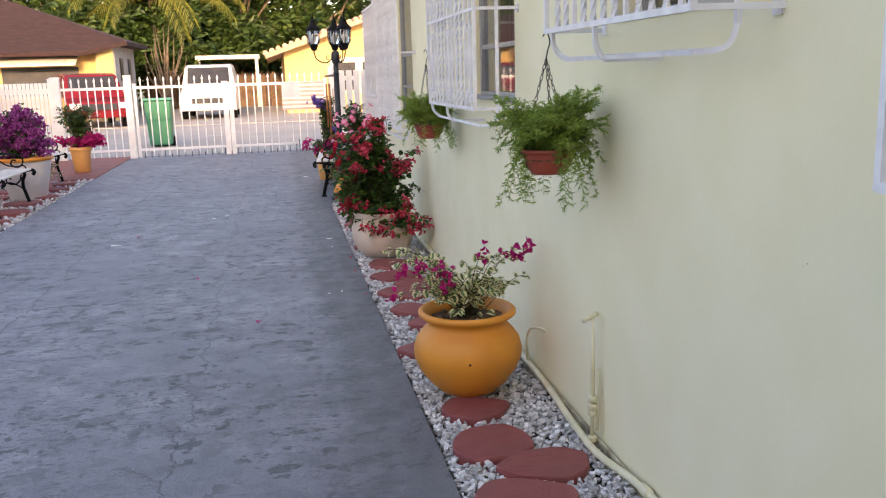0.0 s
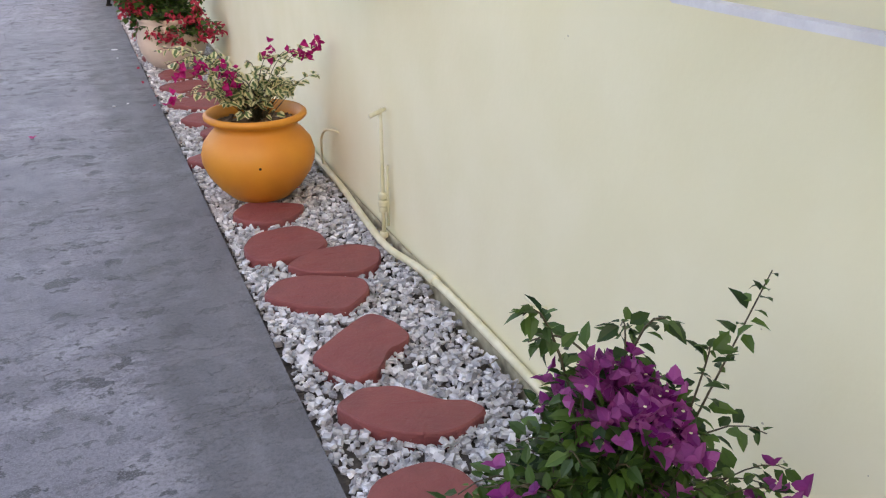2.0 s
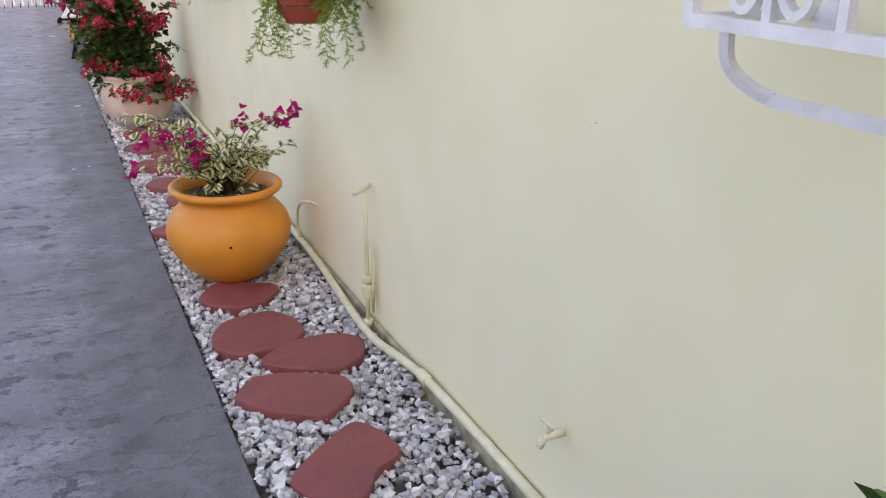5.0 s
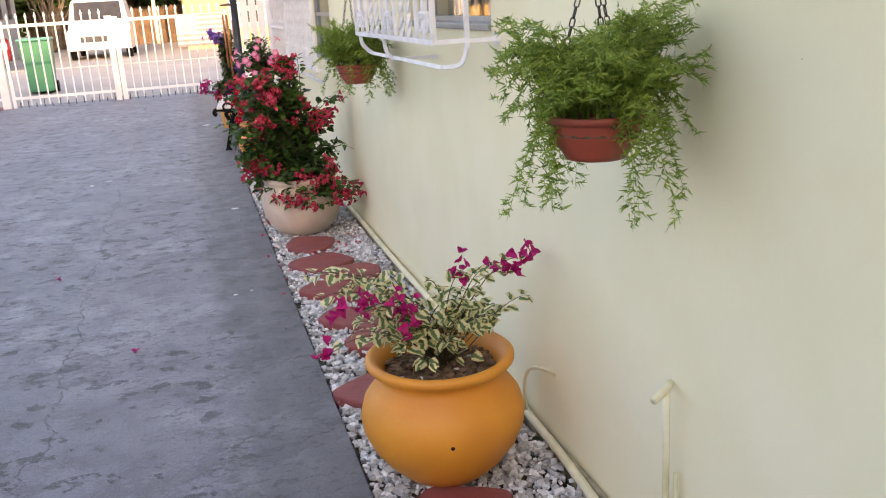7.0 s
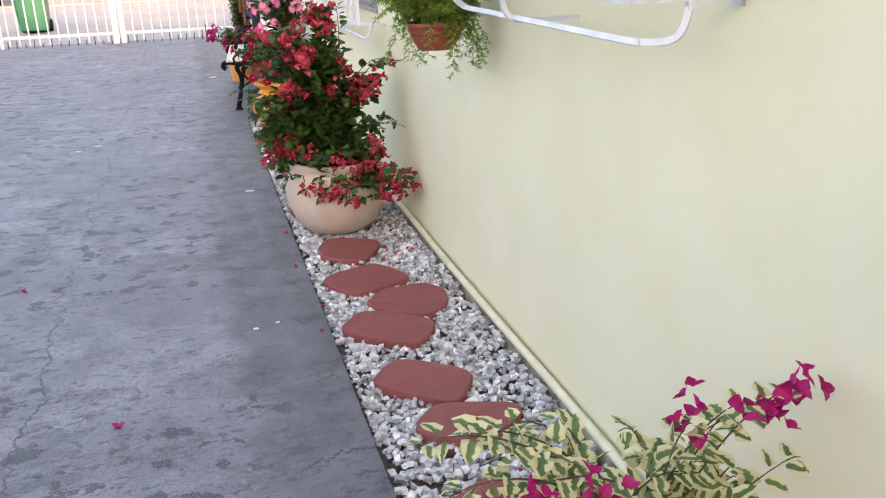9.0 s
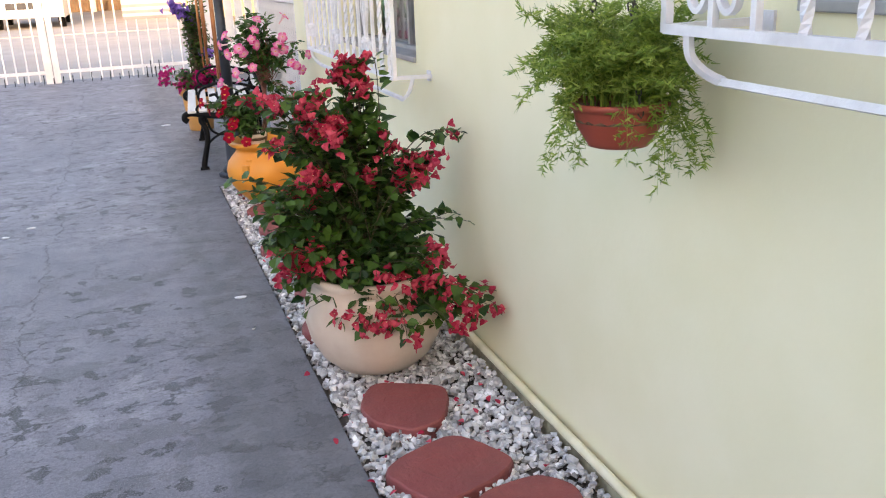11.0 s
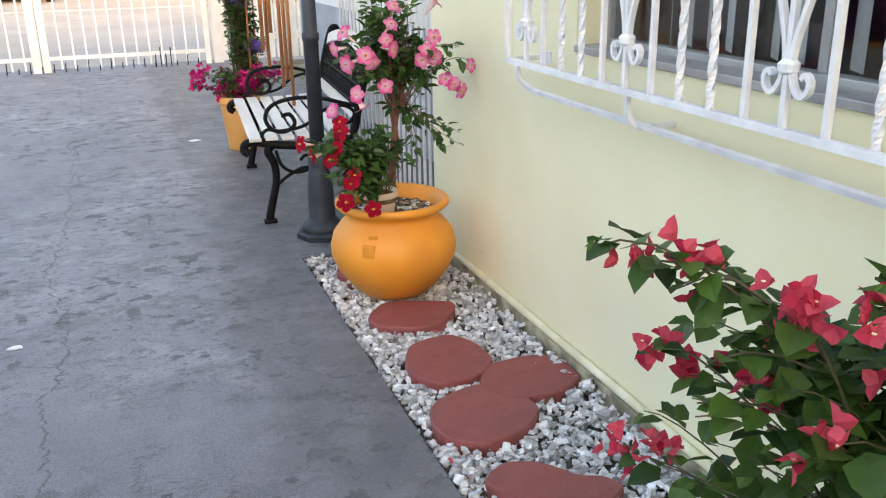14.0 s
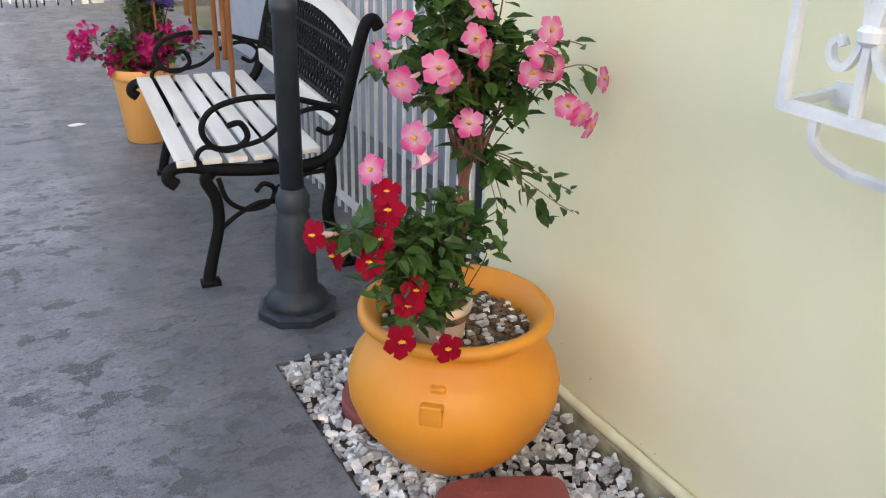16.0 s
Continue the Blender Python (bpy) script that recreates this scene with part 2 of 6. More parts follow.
IRON_BLACK = surf("black painted cast iron", (0.005, 0.005, 0.0055), (0.009, 0.009, 0.0095), 30, 0.6, 0.2, 160, spec=0.12)
LAMP_GREY = surf("dark slate lamp paint", (0.018, 0.024, 0.034), (0.03, 0.039, 0.053), 14, 0.5, 0.12, 90, c3=(0.06, 0.072, 0.085), s3=6, f3=0.35, spec=0.35)
SLAT = surf("weathered white bench slat", (0.82, 0.78, 0.74), (0.7, 0.66, 0.62), 9, 0.65, 0.25, 90, stretch=(1, 0.15, 1), c3=(0.42, 0.36, 0.31), s3=8, f3=0.3)
POT_ORANGE = surf("orange glazed clay", (0.75, 0.295, 0.03), (0.69, 0.255, 0.026), 6, 0.5, 0.08, 90, c3=(0.60, 0.21, 0.025), s3=3.5, f3=0.5)
POT_CREAM = surf("cream clay", (0.66, 0.53, 0.43), (0.58, 0.45, 0.36), 6, 0.62, 0.12, 70, c3=(0.74, 0.68, 0.61), s3=4, f3=0.6)
POT_WHITE = surf("white clay", (0.82, 0.77, 0.74), (0.74, 0.68, 0.64), 7, 0.55, 0.1, 70)
POT_PLASTIC = surf("light orange plastic", (0.76, 0.40, 0.13), (0.72, 0.36, 0.11), 6, 0.5, 0.05, 60)
POT_TERRA = surf("terracotta plastic", (0.33, 0.06, 0.035), (0.28, 0.05, 0.03), 7, 0.45, 0.05, 90)
SOIL = surf("potting soil", (0.06, 0.038, 0.024), (0.24, 0.145, 0.085), 40, 0.95, 0.9, 70)
STONE_RED = surf("red painted stepping stone", (0.245, 0.058, 0.055), (0.30, 0.078, 0.07), 9, 0.62, 0.4, 65, c3=(0.17, 0.05, 0.05), s3=6, f3=0.6)
GRAVEL = surf("white marble chips", (0.40, 0.40, 0.415), (0.72, 0.72, 0.73), 26, 0.7, 0.3, 120, c3=(0.44, 0.4, 0.36), s3=5, f3=0.4, island=0.42)
BEDDING = surf("bed under the gravel", (0.06, 0.05, 0.042), (0.14, 0.12, 0.10), 30, 0.95, 0.8, 50)
PIPE = surf("cream pvc pipe", (0.80, 0.76, 0.56), (0.72, 0.67, 0.46), 12, 0.45, 0.06, 60, c3=(0.5, 0.47, 0.24), s3=7, f3=0.55)
STEM = surf("green brown stem", (0.05, 0.042, 0.02), (0.1, 0.08, 0.04), 30, 0.7, 0.2, 120)
STEM_RED = surf("reddish woody stem", (0.17, 0.06, 0.045), (0.24, 0.11, 0.08), 30, 0.7, 0.25, 120)
LEAF = leafy("bougainvillea leaf", (0.012, 0.042, 0.010), (0.085, 0.175, 0.028))
LEAF_DARK = leafy("dark glossy leaf", (0.018, 0.06, 0.012), (0.085, 0.175, 0.04), rough=0.38)
LEAF_VAR = leafy("variegated leaf", (0.09, 0.17, 0.06), (0.16, 0.24, 0.09), edge=(0.80, 0.74, 0.42))
FERN = leafy("asparagus fern needle", (0.12, 0.225, 0.028), (0.36, 0.46, 0.09), through_light=0.45)
BRACT_RED = leafy("coral red bract", (0.46, 0.02, 0.06), (0.78, 0.12, 0.17), rough=0.65, through_light=0.4)
BRACT_PURPLE = leafy("purple bract", (0.21, 0.008, 0.16), (0.46, 0.11, 0.34), through_light=0.4)
BRACT_MAGENTA = leafy("magenta bract", (0.42, 0.005, 0.13), (0.62, 0.02, 0.2), through_light=0.35)
PETAL_PINK = leafy("pink petal", (0.74, 0.05, 0.25), (0.80, 0.24, 0.46), rough=0.65, through_light=0.35, pale=(0.86, 0.66, 0.72))
PETAL_RED = leafy("red petal", (0.24, 0.0, 0.014), (0.38, 0.002, 0.024), rough=0.7, through_light=0.2)
PETAL_LILAC = leafy("lilac petal", (0.16, 0.09, 0.38), (0.24, 0.14, 0.5))
STAR = surf("cream flower star", (0.85, 0.8, 0.55), (0.8, 0.72, 0.4), 30, 0.6, 0)
YELLOW = surf("yellow flower throat", (0.85, 0.42, 0.03), (0.8, 0.35, 0.02), 30, 0.6, 0)
PALE = surf("pale flower tube", (0.82, 0.62, 0.62), (0.8, 0.5, 0.52), 30, 0.6, 0)
ALU = surf("grey aluminium window frame", (0.42, 0.42, 0.43), (0.34, 0.34, 0.36), 10, 0.4, 0.05, 60, metal=0.5)
BLIND = surf("grey white vertical blind", (0.62, 0.62, 0.64), (0.54, 0.54, 0.57), 3, 0.7, 0.05, 60)
# the rooms' unlit look is put into this dark grey
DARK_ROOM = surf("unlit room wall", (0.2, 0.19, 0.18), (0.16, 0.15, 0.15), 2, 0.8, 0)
CHIME = surf("copper coloured chime tube", (0.42, 0.17, 0.055), (0.34, 0.12, 0.04), 12, 0.4, 0.05, 60, metal=0.3)
CHAIN = surf("dark hanger chain", (0.05, 0.045, 0.04), (0.09, 0.08, 0.07), 20, 0.5, 0, metal=0.7)
PAPER = surf("white scrap", (0.8, 0.8, 0.8), (0.68, 0.68, 0.7), 20, 0.8, 0)


# ---- mesh tools ----
class Geo:
    """Collects faces of one part."""

    def __init__(self):
        self.v, self.f, self.uv, self.mi = [], [], [], []
        self.mats = []

    def add(self, verts, faces, uv=None, m=None):
        o = len(self.v)
        self.v += [tuple(p) for p in verts]
        self.f += [tuple(i + o for i in fc) for fc in faces]
        self.uv += uv or [(0, 0)] * len(verts)
        k = 0
        if m is not None:
            if m not in self.mats:
                self.mats.append(m)
            k = self.mats.index(m)
        self.mi += [k] * len(faces)
        return self

    def box(self, x0, x1, y0, y1, z0, z1, m=None):
        return self.add([(x, y, z) for x in (x0, x1) for y in (y0, y1) for z in (z0, z1)],
                        [(0, 1, 3, 2), (4, 6, 7, 5), (0, 4, 5, 1), (2, 3, 7, 6), (0, 2, 6, 4), (1, 5, 7, 3)], m=m)

    def tube(self, pts, r, seg=8, m=None, square=False, twist=0.0, cap=True, wide=1.0):
        """A bar along pts; r: one radius or one a point; square: four-sided; twist: radians a point; wide: stretch across."""
        pts = [Vector(p) for p in pts]
        n = len(pts)
        rs = r if isinstance(r, (list, tuple)) else [r] * n
        if square:
            seg = 4
        t = (pts[1] - pts[0]).normalized()
        u = Vector((0, 0, 1)).cross(t)
        if u.length < 0.1:
            u = Vector((1, 0, 0)) - t * t.x
        u.normalize()
        verts = []
        for i, p in enumerate(pts):
            t2 = (pts[min(i + 1, n - 1)] - pts[max(i - 1, 0)]).normalized()
            u = u - t2 * u.dot(t2)
            u.normalize()
            w = t2.cross(u)
            for k in range(seg):
                a = 2 * math.pi * k / seg + (math.pi / 4 if square else 0) + twist * i
                q = rs[i] * (1.414 if square else 1)
                verts.append(p + u * (math.cos(a) * q * wide) + w * (math.sin(a) * q))
        faces = [(i * seg + k, i * seg + (k + 1) % seg, (i + 1) * seg + (k + 1) % seg, (i + 1) * seg + k) for i in range(n - 1) for k in range(seg)]
        if cap:
            faces += [tuple(range(seg - 1, -1, -1)), tuple((n - 1) * seg + k for k in range(seg))]
        return self.add(verts, faces, m=m)

    def lathe(self, prof, seg=40, at=(0, 0, 0), m=None, lobes=0, depth=0.0, squash=1.0):
        verts = []
        for r, z in prof:
            for k in range(seg):
                a = 2 * math.pi * k / seg
                q = r * (1 + depth * math.cos(lobes * a))
                verts.append((at[0] + q * math.cos(a), at[1] + q * math.sin(a) * squash, at[2] + z))
        n = len(prof)
        faces = [(i * seg + k, i * seg + (k + 1) % seg, (i + 1) * seg + (k + 1) % seg, (i + 1) * seg + k) for i in range(n - 1) for k in range(seg)]
        faces += [tuple(range(seg - 1, -1, -1)), tuple((n - 1) * seg + k for k in range(seg))]
        return self.add(verts, faces, m=m)

    def leaf(self, p, d, nrm, length, width, fold=0.25, curl=0.15, m=None, shape=(0.28, 0.92, 0.66, 0.72)):
        """A pointed leaf from p along d: two halves folded on the midrib, the tip curling back."""
        p, d = Vector(p), Vector(d).normalized()
        s = d.cross(Vector(nrm))
        if s.length < 1e-3:
            s = d.orthogonal()
        s.normalize()
        n = s.cross(d)
        h = width / 2

        def at(v, u, up):
            return p + d * (length * v) + s * (h * u) + n * (up * length - curl * length * v * v)
        va, wa, vb, wb = shape
        verts = [at(0, 0, 0), at(va, -wa, fold * 0.4), at(va, 0, 0), at(va, wa, fold * 0.4),
                 at(vb, -wb, fold * 0.35), at(vb, 0, 0), at(vb, wb, fold * 0.35), at(1, 0, 0)]
        uv = [(0, 0), (-1, va), (0, va), (1, va), (-1, vb), (0, vb), (1, vb), (0.7, 1)]
        return self.add(verts, [(0, 2, 1), (0, 3, 2), (1, 2, 5, 4), (2, 3, 6, 5), (4, 5, 7), (5, 6, 7)], uv, m)

    def merge(self, g, m4):
        o = len(self.v)
        self.v += [tuple(m4 @ Vector(p)) for p in g.v]
        self.f += [tuple(i + o for i in fc) for fc in g.f]
        self.uv += g.uv
        ks = []
        for mm in g.mats or [None]:
            if mm is not None and mm not in self.mats:
                self.mats.append(mm)
            ks.append(self.mats.index(mm) if mm is not None else 0)
        self.mi += [ks[i] for i in g.mi]
        return self

    def build(self, name, mat=None, parent=None, smooth=False, bevel=0.0, seg=2):
        me = bpy.data.meshes.new(name)
        me.from_pydata(self.v, [], self.f)
        for mm in (self.mats or [mat]):
            me.materials.append(mm)
        if self.mats:
            me.polygons.foreach_set("material_index", self.mi)
        lay = me.uv_layers.new(name="UVMap")
        idx = np.zeros(len(me.loops), dtype=np.int32)
        me.loops.foreach_get("vertex_index", idx)
        lay.data.foreach_set("uv", np.array(self.uv, dtype=np.float32)[idx].ravel())
        if smooth:
            me.polygons.foreach_set("use_smooth", [True] * len(me.polygons))
        me.update()
        ob = new(name, me)
        if parent is not None:
            ob.parent = parent
        if bevel:
            bv = ob.modifiers.new("bevel", "BEVEL")
            bv.width, bv.segments, bv.limit_method = bevel, seg, "ANGLE"
        return ob


def empty(name, m=None, **tags):
    ob = new(name)
    if m is not None:
        ob.matrix_world = m
    return tagged(ob, **tags)


def bez(a, b, c, d, n=12):
    a, b, c, d = Vector(a), Vector(b), Vector(c), Vector(d)
    return [a * (1 - t) ** 3 + b * (3 * t * (1 - t) ** 2) + c * (3 * t * t * (1 - t)) + d * t ** 3 for t in (i / (n - 1) for i in range(n))]


def smooth_line(pts, n=6):
    """Catmull-Rom through pts."""
    p = [Vector(q) for q in pts]
    p = [p[0] * 2 - p[1]] + p + [p[-1] * 2 - p[-2]]
    out = []
    for i in range(1, len(p) - 2):
        for k in range(n):
            t = k / n
            out.append(0.5 * (2 * p[i] + (p[i + 1] - p[i - 1]) * t + (2 * p[i - 1] - 5 * p[i] + 4 * p[i + 1] - p[i + 2]) * t * t + (3 * p[i] - p[i - 1] - 3 * p[i + 1] + p[i + 2]) * t ** 3))
    return out + [p[-2]]


def spiral(cx, cz, r0, r1, a0, a1, n=18):
    """Points (u, w) of a scroll in its own plane; degrees."""
    return [(cx + (r0 + (r1 - r0) * i / (n - 1)) * math.cos(radians(a0 + (a1 - a0) * i / (n - 1))),
             cz + (r0 + (r1 - r0) * i / (n - 1)) * math.sin(radians(a0 + (a1 - a0) * i / (n - 1)))) for i in range(n)]


WALL_X = 1.175
EDGE_X = 0.55
BED_END = 10.6
CORNER_Y = 10.5
GATE_Y = 18.25
PORCH_END = 16.1
rnd = random.Random(4)

# ---- ground ----
g = Geo()
n_far = 400
g.add([(-n_far, -n_far, -0.12), (n_far, -n_far, -0.12), (n_far, n_far, -0.12), (-n_far, n_far, -0.12)], [(0, 1, 2, 3)])
EARTH = surf("sandy earth and thin grass", (0.17, 0.16, 0.09), (0.24, 0.21, 0.14), 1.5, 0.95, 0.5, 20, c3=(0.09, 0.12, 0.04), s3=0.4, f3=0.8)
tagged(g.build("ground", EARTH), "sandy earth with thin grass reaching the horizon", "ground", kind="structure")

LEFT_X, LEFT_END = -2.88, 14.6
g = Geo()
g.box(LEFT_X, EDGE_X, -4.4, GATE_Y + 0.35, -0.2, 0.0)
g.box(EDGE_X, 1.75, BED_END, GATE_Y + 0.35, -0.2, 0.0)
tagged(g.build("driveway", CONCRETE), "worn grey painted concrete drive with cracks and flaked patches", "driveway", kind="structure")

ROAD = surf("pale worn road", (0.36, 0.33, 0.30), (0.44, 0.40, 0.36), 1.2, 0.9, 0.3, 40, c3=(0.28, 0.26, 0.25), s3=0.3, f3=0.5)
g = Geo()
g.box(-60, 60, GATE_Y + 0.355, GATE_Y + 13, -0.3, -0.06)
tagged(g.build("road", ROAD), "pale worn asphalt street beyond the gate", "road", kind="structure")
g = Geo()
g.box(-7.5, 2.6, GATE_Y + 13.005, GATE_Y + 30, -0.3, -0.03)
tagged(g.build("pavement", ROAD), "pale concrete forecourt across the street", "pavement", kind="structure")

RED_FLOOR = surf("red painted paving", (0.26, 0.075, 0.06), (0.33, 0.11, 0.085), 5, 0.7, 0.3, 50, c3=(0.2, 0.08, 0.07), s3=1.5, f3=0.6)
g = Geo()
g.box(-5.2, LEFT_X - 0.003, LEFT_END, GATE_Y + 0.3, -0.2, 0.012)
tagged(g.build("red_paving", RED_FLOOR), "red painted concrete paving beside the gate", "paving", kind="structure")


def bed(name, x0, x1, y0, y1, count, seed, size=(0.0075, 0.0155)):
    """Bedding sheet and its loose chips; each chip an uneven eight-cornered block."""
    r = random.Random(seed)
    s = Geo().box(x0, x1, y0, y1, -0.16, -0.035)
    tagged(s.build(name + "_base", BEDDING), "dark earth under the white gravel", "soil", kind="structure")
    q = Geo()
    for _ in range(count):
        x, y = r.uniform(x0 + 0.012, x1 - 0.012), r.uniform(y0, y1)
        k = r.uniform(*size) * (1.0 if r.random() < 0.85 else 1.35)
        a, tip = r.uniform(0, 6.283), r.uniform(-0.5, 0.5)
        z = -0.029 + r.random() ** 1.1 * 0.034 + (max(0.0, x - 1.02) * 0.22 if x > 0 else 0)
        rot = Matrix.Rotation(a, 3, "Z") @ Matrix.Rotation(tip, 3, "X") @ Matrix.Rotation(r.uniform(-0.5, 0.5), 3, "Y")
        sx, sy, sz = k * r.uniform(0.8, 1.25), k * r.uniform(0.55, 0.9), k * r.uniform(0.4, 0.7)
        vs = []
        for cx in (-1, 1):
            for cy in (-1, 1):
                for cz in (-1, 1):
                    vs.append(rot @ Vector((cx * sx * r.uniform(0.45, 1.0), cy * sy * r.uniform(0.45, 1.0), cz * sz * r.uniform(0.6, 1.0))) + Vector((x, y, z)))
        q.add(vs, [(0, 1, 3, 2), (4, 6, 7, 5), (0, 4, 5, 1), (2, 3, 7, 6), (0, 2, 6, 4), (1, 5, 7, 3)])
    tagged(q.build(name, GRAVEL), "loose white and grey marble chip gravel", "gravel", kind="stuff")


bed("gravel_bed", EDGE_X + 0.003, 1.152, -2.0, BED_END - 0.003, 30000, 11)
bed("gravel_strip", -5.2, LEFT_X - 0.003, 6.0, LEFT_END - 0.003, 9000, 12, (0.014, 0.026))


# outlines of the casting moulds, each in a square from -1 to 1
MOULD = {}
MOULD["oval"] = ((-1, 0.1), (-0.6, 0.8), (0.5, 1), (0.95, 0.4), (1, -0.5), (0.3, -1), (-0.6, -1), (-1, -0.5))
MOULD["drop"] = ((-1, 0.15), (-0.4, 0.9), (0.55, 1), (1, 0.45), (0.8, -0.55), (0.3, -1), (-0.5, -0.6))
MOULD["block"] = ((-1, 0.3), (-0.55, 1), (0.1, 0.93), (1, 0.3), (0.95, -0.3), (0.3, -1), (-0.35, -0.5))
MOULD["boot"] = ((-1, 0), (0.4, 1), (0.75, 0.85), (1, 0.05), (0.85, -0.2), (0.4, -0.35), (0, -0.9), (-0.45, -1), (-0.95, -0.35))
MOULD["kidney"] = ((-1, 0.55), (-0.5, 1), (0, 0.8), (0.25, 0.45), (0.47, 0), (0.85, -0.2), (1, -0.6), (0.47, -1), (-0.15, -0.87), (-0.65, -0.35))
MOULD["shield"] = ((-1, 0.2), (-0.45, 1), (1, 0.3), (0.9, -0.2), (0.45, -0.85), (-0.2, -1), (-0.9, -0.45))
MOULD["diamond"] = ((-1, 0.2), (-0.7, 0.55), (0.35, 1), (1, -0.25), (0.45, -0.7), (-0.5, -1))
MOULD["brick"] = ((-1, 0.1), (-0.3, 1), (1, -0.05), (0.5, -1), (0.15, -1))


def stepping_stone(x, y, w, d, mould, turn=0, top=0.024, group="red stepping stones in the gravel"):
    """A flat cast slab w wide and d deep with rounded corners and a worn edge."""
    r = random.Random(int(x * 1000 + y * 100))
    poly = [Vector((u, v, 0)) for u, v in MOULD[mould]]
    m = len(poly)
    out = []
    for k in range(m):
        a, b, c = poly[k - 1], poly[k], poly[(k + 1) % m]
        p, q = b.lerp(a, 0.3), b.lerp(c, 0.3)
        out.append(a.lerp(b, 0.5) * (1 + r.uniform(0.0, 0.025)))
        out += [p.lerp(b, t).lerp(b.lerp(q, t), t) for t in (0.0, 0.25, 0.5, 0.75, 1.0)]
    xs, ys = [v.x for v in out], [v.y for v in out]
    wx, wy = max(xs) - min(xs), max(ys) - min(ys)
    out = [((v.x - (max(xs) + min(xs)) / 2) / wx * w, (v.y - (max(ys) + min(ys)) / 2) / wy * d) for v in out][::-1]
    n = len(out)
    verts, faces = [], []
    rings = ((0.985, -0.05), (1.0, top - 0.014), (0.99, top - 0.005), (0.965, top), (0.5, top + 0.0005))
    for s, z in rings:
        verts += [(u * s, v * s, z + (0.003 * noise.noise((u * 14 + x, v * 14 + y, 0)) if z > 0 else 0)) for u, v in out]
    for i in range(len(rings) - 1):
        faces += [(i * n + k, i * n + (k + 1) % n, (i + 1) * n + (k + 1) % n, (i + 1) * n + k) for k in range(n)]
    faces.append(tuple((len(rings) - 1) * n + k for k in range(n)))
    s = Geo().add(verts, faces).build("stepping_stone", STONE_RED, smooth=False)
    s.matrix_world = pose(x, y, 0, r.uniform(-0.8, 0.8), r.uniform(-0.8, 0.8), turn)
    return tagged(s, "flat irregular red painted stepping stone in white gravel", "stepping stone", group)


# up to the variegated plant
for row in ((0.70, 1.42, 0.27, 0.25, "oval"), (0.705, 1.835, 0.29, 0.28, "oval"), (0.817, 2.212, 0.38, 0.295, "kidney"), (0.797, 2.599, 0.325, 0.365, "boot"),
            (0.771, 3.013, 0.365, 0.325, "block"), (0.906, 3.256, 0.372, 0.268, "drop"), (0.76, 3.505, 0.33, 0.325, "oval"), (0.782, 3.875, 0.315, 0.27, "shield")):
    stepping_stone(*row)
# on to the red bush
for row in ((0.83, 4.5, 0.3, 0.26, "shield"), (0.72, 4.81, 0.34, 0.3, "boot"), (0.858, 5.274, 0.345, 0.245, "shield"), (0.785, 5.57, 0.33, 0.33, "brick"),
            (0.767, 6.027, 0.355, 0.36, "brick"), (0.901, 6.261, 0.345, 0.317, "drop"), (0.782, 6.562, 0.373, 0.322, "diamond"), (0.784, 6.982, 0.31, 0.356, "shield")):
    stepping_stone(*row)
# on to the end of the bed
for row in ((0.74, 7.78, 0.32, 0.28, "oval"), (0.80, 8.15, 0.34, 0.3, "block"), (0.785, 8.545, 0.33, 0.27, "kidney"), (0.755, 8.955, 0.345, 0.32, "oval", 12),
            (0.988, 9.114, 0.328, 0.288, "oval", -8), (0.786, 9.34, 0.295, 0.352, "oval"), (0.808, 9.745, 0.355, 0.28, "shield"), (0.76, 10.30, 0.24, 0.24, "oval")):
    stepping_stone(*row)
for i in range(9):
    for j in range(3):
        stepping_stone(-3.22 - 0.55 * j + rnd.uniform(-0.05, 0.05), 8.3 + 0.72 * i + rnd.uniform(-0.06, 0.06), 0.46, 0.42, ("oval", "shield", "block", "drop")[(i * 3 + j * 2) % 4], rnd.uniform(-8, 8), 0.03, "red slabs in the far gravel strip")

# ---- the house: wall with openings, footing, roof ----
WINDOWS = {"A": (0.25, 1.42, 1.33, 2.3), "S": (2.42, 3.26, 1.645, 2.3), "B": (4.58, 5.72, 1.33, 2.3), "C": (7.9, 9.2, 1.05, 2.3)}


def pierced(g, x0, x1, y0, y1, z0, z1, holes):
    ys = sorted({y0, y1, *(h[0] for h in holes), *(h[1] for h in holes)})
    zs = sorted({z0, z1, *(h[2] for h in holes), *(h[3] for h in holes)})
    for a, b in zip(ys, ys[1:]):
        for c, d in zip(zs, zs[1:]):
            if not any(h[0] <= a and b <= h[1] and h[2] <= c and d <= h[3] for h in holes):
                g.box(x0, x1, a, b, c, d)
    return g


g = pierced(Geo(), WALL_X, WALL_X + 0.2, -4.3, CORNER_Y, -0.2, 2.75, list(WINDOWS.values()))
g.box(WALL_X + 0.2, 1.75, CORNER_Y - 0.2, CORNER_Y, -0.2, 2.75)
tagged(g.build("wall_house", STUCCO), "pale yellow stucco house wall with barred windows", "wall", kind="structure")
g = Geo().box(1.154, WALL_X - 0.002, -4.3, CORNER_Y, -0.2, 0.05)
tagged(g.build("trim_footing", FOOTING, bevel=0.01), "cream painted footing ledge along the house wall", "footing", kind="structure")
g = Geo().box(1.75, 1.95, CORNER_Y - 0.2, PORCH_END, 0.86, 2.75, WHITE_WALL)
g.box(1.752, 1.948, CORNER_Y - 0.2, PORCH_END, -0.2, 0.86, GREY_WALL)
tagged(g.build("wall_porch"), "porch wall, white above and blue grey below", "wall", kind="structure")
